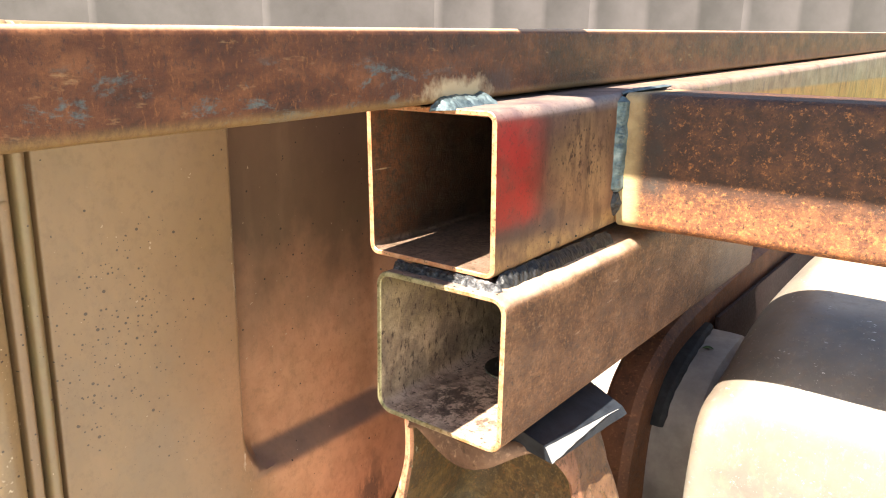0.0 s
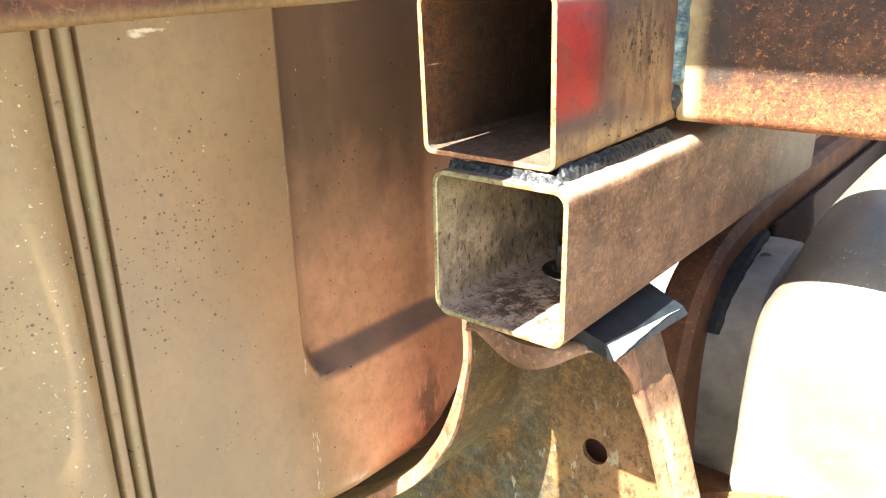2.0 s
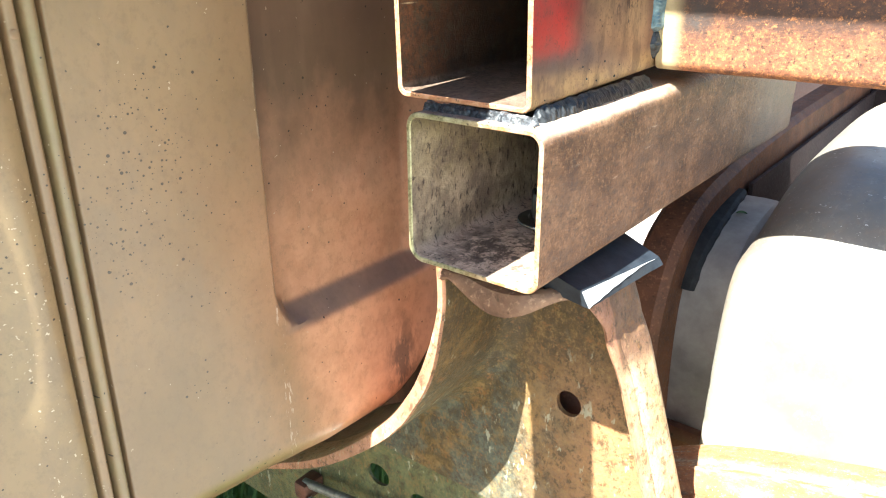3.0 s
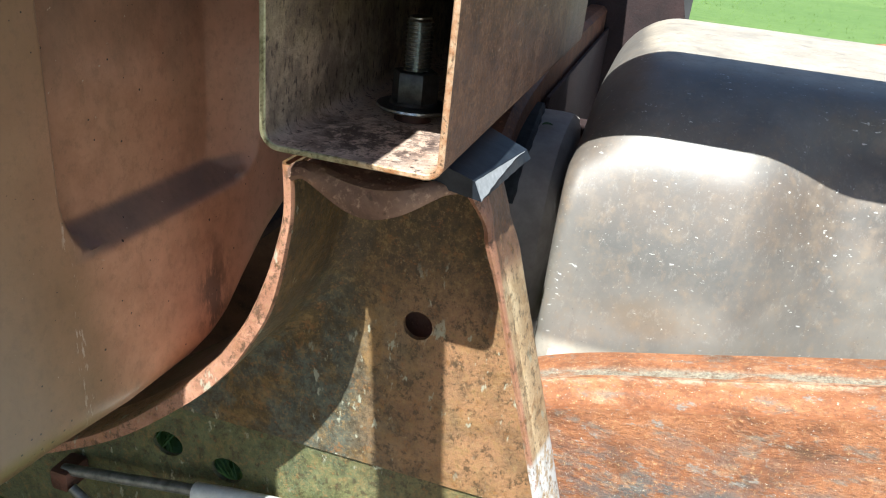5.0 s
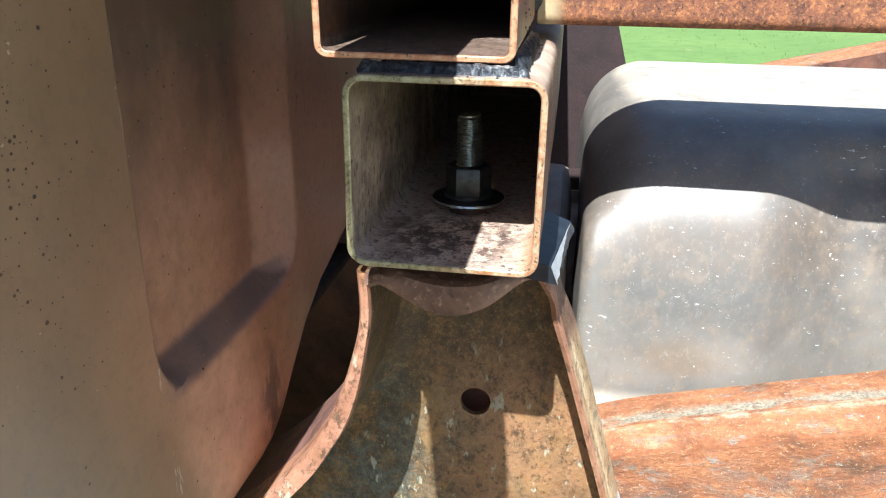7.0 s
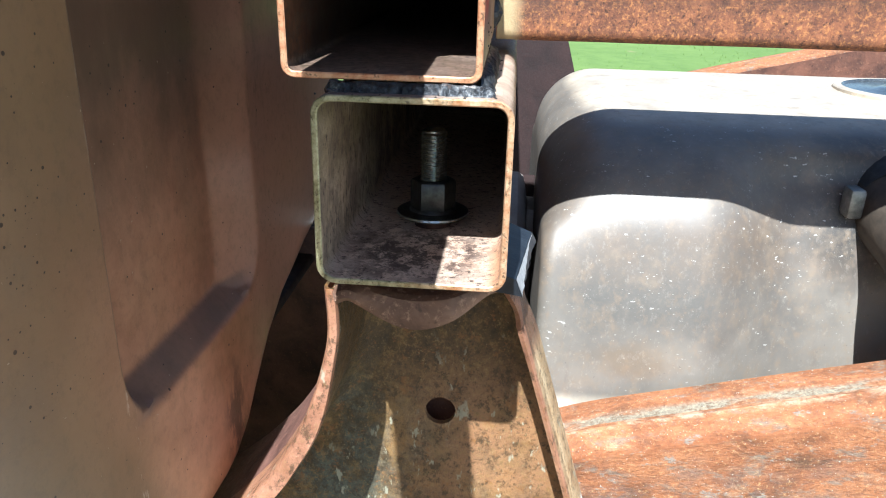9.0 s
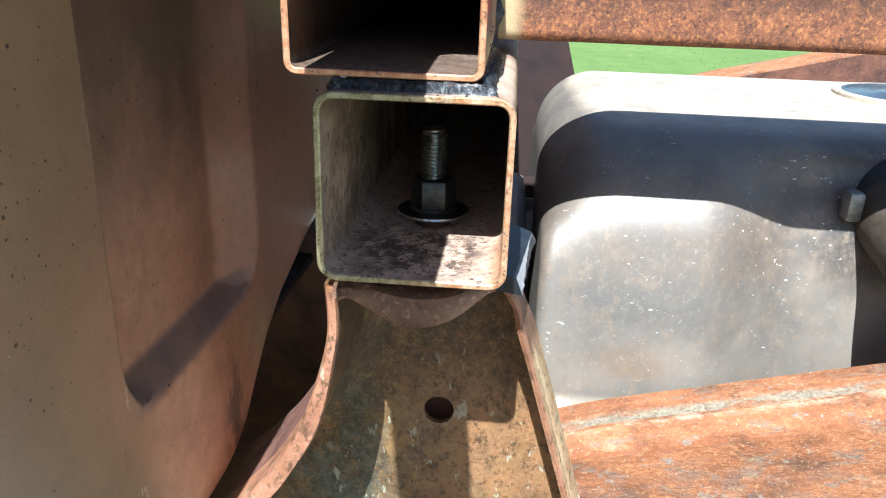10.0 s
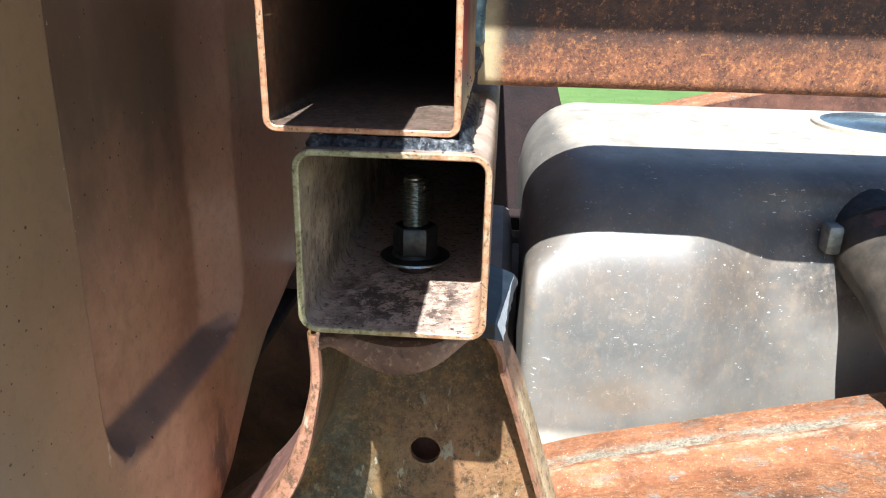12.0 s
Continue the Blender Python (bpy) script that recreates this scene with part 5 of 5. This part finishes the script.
def build_crossmember():
    c = thing("crossmember", (0.02, 0.4, -0.06), "dark rusty arched crossmember under the tube", "crossmember")
    path = spline([(0.237, -0.26), (0.238, -0.16), (0.245, -0.105), (0.275, -0.066), (0.36, -0.046), (0.6, -0.035), (1.3, -0.035)], 50)
    rows_s, rows_t = [], []
    for i, (y, z) in enumerate(path):
        a, b = path[max(i - 1, 0)], path[min(i + 1, 49)]
        d = np.array([b[0] - a[0], b[1] - a[1]])
        d /= np.hypot(*d)
        nrm = np.array([-d[1], d[0]])
        o = lambda k: (y + nrm[0] * k, z + nrm[1] * k)
        rows_s.append([(0.049, *o(-0.028)), (0.052, *o(-0.026)), (0.052, *o(0.0)), (0.052, *o(0.014)), (0.046, *o(0.02))])
        rows_t.append([(0.046, *o(0.02)), (0.036, *o(0.0205)), (0.027, *o(0.02)), (0.022, *o(0.015)), (0.022, *o(-0.028))])
    part("side_flange", sheet(rows_s, 0.004), rust_cross, c)
    part("top_web", sheet(rows_t, 0.004), rust_cross, c)
    part("gusset", sheet([[(-0.13 + (0.291 - 0.29 * z) * u, 0.94, z) for z in np.linspace(-0.3, 0.112, 16)] for u in np.linspace(0, 1, 12)], 0.006), shaded_maroon, c, "dark maroon gusset plate")
    # dark sheet added to hide the sunlit ground behind
    part("gap_blocker", box(0.056, 0.06, 0.388, 0.938, -0.3, -0.045, 0.001), shaded_maroon, c)


# ---------------------------------------------------------------- fuel tank
def build_tank():
    t = thing("fuel_tank", (0.4, 0.4, -0.19), "dull grey galvanised fuel tank with dust and specks", "fuel tank")
    prof = spline([(0.21, -0.215), (0.194, -0.2), (0.1925, -0.16), (0.197, -0.1), (0.205, -0.06), (0.215, -0.032), (0.236, -0.008), (0.275, 0.0105), (0.34, 0.019), (0.44, 0.0225), (0.52, 0.021), (0.565, 0.0), (0.58, -0.05), (0.58, -0.16), (0.56, -0.21)], 80)
    cy, cz = 0.385, -0.09
    R, R2 = 0.009, 0.058
    x0, x1 = 0.1005, 0.8
    near = [R * (1 - math.cos(radians(a))) for a in range(0, 91, 15)] + [R2 * (1 - math.cos(radians(a))) for a in range(36, 91, 6)]
    xs = [x0 + v for v in near] + list(np.linspace(x0 + R2, x1 - R2, 60))[1:] + [x1 - v for v in near[::-1]]
    bm = bmesh.new()
    rings = []

    def inset(x, rad):
        e = max(rad - (x - x0), x - x1 + rad, 0)
        return rad - math.sqrt(max(rad * rad - e * e, 0))

    for x in xs:
        i1, i2 = inset(x, R), inset(x, R2)
        ring = []
        for y, z in prof:
            up = smooth01(z, -0.075, 0.012)
            yy = y + (i1 + 0.5 * i2 * up) * (1 if y < cy else -1) * smooth01(abs(y - cy), 0.02, 0.1)
            zz = z - i1 * 0.4 * up - i2 * up ** 1.5 if z > cz else z + i1 * 0.3
            if y < 0.3:
                yy += 0.028 * smooth01(x, 0.21, 0.28) * (1 - smooth01(z, -0.02, 0.016))
            ring.append(bm.verts.new((x, yy, zz)))
        rings.append(ring)
    skin(bm, rings)
    bm.faces.new(rings[0])
    bm.faces.new(rings[-1][::-1])
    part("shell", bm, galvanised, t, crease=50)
    bm = bmesh.new()
    ring = lambda r, z: [bm.verts.new((0.43 + r * math.cos(2 * math.pi * j / 40), 0.424 + r * 1.0 * math.sin(2 * math.pi * j / 40), z)) for j in range(40)]
    skin(bm, [ring(0.068, 0.016), ring(0.068, 0.0245), ring(0.0665, 0.0256), ring(0.061, 0.0256), ring(0.0595, 0.0238), ring(0.034, 0.0238), ring(0.03, 0.0255), ring(0.0002, 0.0255)])
    for f in bm.faces:
        c = f.calc_center_median()
        f.material_index = 1 if math.hypot(c.x - 0.43, c.y - 0.424) > 0.0605 else 0
    part("sender_plate", bm, [zinc, galvanised], t, "round pale sender plate")
    lip = [(0.112, 0.1835, -0.1775), (0.2, 0.1835, -0.1775), (0.3, 0.1835, -0.1775), (0.6, 0.19, -0.1775)]
    bm = bmesh.new()
    a = [bm.verts.new((x, y, z + 0.003)) for x, y, z in lip]
    b = [bm.verts.new((x, y, z - 0.004)) for x, y, z in lip]
    c = [bm.verts.new((x, y + 0.02, z - 0.004)) for x, y, z in lip]
    d = [bm.verts.new((x, y + 0.02, z + 0.006)) for x, y, z in lip]
    skin(bm, [d, a, b, c], False)
    part("seam_lip", bm, galvanised, t, "pale folded seam lip")
    curve = spline([(0.266, -0.224), (0.262, -0.17), (0.263, -0.125), (0.272, -0.092), (0.298, -0.068), (0.335, -0.059), (0.375, -0.0553)], 44)
    part("shoulder", sheet([[(x, min(y + in_y, max(y, 0.38)), z - min(in_y, 0.042) * 0.5 * smooth01(z, -0.1, -0.06) + 0.0015 * noise.noise(Vector((x * 30, y * 12, z * 12)))) for x, in_y in ((0.024, 0), (0.045, 0), (0.06, 0), (0.075, 0.0006), (0.0835, 0.0015), (0.0865, 0.006), (0.0885, 0.02), (0.0905, 0.06), (0.0915, 0.098), (0.102, 0.1))] for y, z in curve], 0.003), bounced_grey, t, "grey tank shoulder")
    # made-up dark sheet, keeps bright ground out of the gap
    part("gap_filler", box(0.0525, 0.0998, 0.383, 0.387, -0.3, -0.058, 0.0005), shaded_maroon, t, "dark sheet added to fill the gap beside the tank")
    part("under_plate", box(0.0, 0.105, 0.268, 0.273, -0.36, -0.215, 0.001), rust_cross, t, "rusty plate under the tank")
    part("lower_lip", box(0.028, 0.086, 0.253, 0.262, -0.232, -0.2195, 0.002), rust_dark, t, "rusty folded lower lip")
    rows = []
    for k in range(19, 44):
        (ya, za), (y, z), (yb, zb) = curve[k - 1], curve[k], curve[min(k + 1, 43)]
        d = Vector((yb - ya, zb - za)).normalized()
        wob = 0.0005 * noise.noise(Vector((k * 0.5, 3, 1)))
        wide = 0.002 * smooth01(y, 0.262, 0.3) - 0.004 * smooth01(y, 0.31, 0.38)
        rows.append([(x + wob, y - d.y * h, z + d.x * h) for x, h in ((0.045, 0.001), (0.0455, 0.0065), (0.05, 0.008), (0.0585 + wide, 0.008 - 0.12 * wide), (0.061 + wide + 2 * wob, 0.006 - 0.12 * wide), (0.062 + wide + 2 * wob, -0.001 - 0.3 * wide))])
    part("rubber_strip", sheet(rows, -0.002), rubber, t, "black rubber strip")


def build_hose():
    h = thing("filler_hose", (0.335, 0.22, -0.04), "dusty black rubber filler hose clamped to the tank", "hose")
    pts = [(0.342, 0.262, -0.028), (0.343, 0.235, -0.035), (0.347, 0.2, -0.046), (0.352, 0.16, -0.07), (0.38, 0.12, -0.13), (0.42, 0.09, -0.24)]
    part("hose", rod(pts, 0.0275, 28, 50), dusty, h)
    part("neck", rod([(0.345, 0.285, -0.022), (0.346, 0.262, -0.028), (0.3465, 0.25, -0.031)], 0.031, 28, 12), rubber, h, "black tank neck")
    clamp = part("hose_clamp", rod([(0.3465, 0.247, -0.0318), (0.347, 0.24, -0.0337), (0.3475, 0.232, -0.0358)], 0.0295, 28, 8), rust_dark, h, "rusty band clamp")
    part("clamp_screw", box(0.305, 0.316, 0.23, 0.246, -0.0355, -0.0145, 0.003), line_metal, clamp, "clamp screw housing")


def build_line():
    b = thing("brake_line", (-0.2, 0.1, -0.32), "grey steel brake line with white sleeve clipped to the rail", "brake line")
    part("clip", box(-0.222, -0.206, 0.082, 0.106, -0.327, -0.309, 0.003), rust_dark, b, "rusty clip block")
    part("tube", rod([(-0.215, 0.09, -0.312), (-0.16, 0.092, -0.304), (-0.11, 0.094, -0.297), (-0.02, 0.096, -0.287)], 0.0042, 12, 30), line_metal, b)
    part("tube", rod([(-0.205, 0.085, -0.322), (-0.185, 0.085, -0.337), (-0.15, 0.088, -0.37), (-0.12, 0.09, -0.45)], 0.0035, 12, 24), line_metal, b)
    part("sleeve", rod([(-0.105, 0.0935, -0.2965), (-0.06, 0.095, -0.291), (0.05, 0.097, -0.281)], 0.0068, 14, 20), sleeve, b, "white plastic sleeve")


def build_leaf():
    """A small fallen leaf lying on the tank's shoulder."""
    bm = bmesh.new()
    rows = []
    for k in range(9):
        u = k / 8
        w = 0.0026 * math.sin(math.pi * u) ** 0.8 + 0.0001
        rows.append([(0.0645 + 0.008 * u + j * w * 0.35, 0.332 + 0.003 * u - j * w, -0.0555 + 0.0008 * abs(j) + 0.0008 * math.sin(3 * u)) for j in (-1, -0.5, 0, 0.5, 1)])
    tagged(to_object("leaf", sheet(rows, 0.0002), leaf_mat), "small green leaf fallen on the tank shoulder", "leaf")


build_ground()
build_bounce_gravel()
build_bounce_earth()
build_fence()
build_bush()
build_body()
build_bed_frame()
build_bolt()
build_mount()
build_pads()
build_rail(0.0, "orange rusted truck frame rail beside the fuel tank")
build_rail(0.85, "rusted truck frame rail on the far side", dz=0.06)
build_side_plate()
build_crossmember()
build_tank()
build_hose()
build_line()
build_leaf()
build_grass()
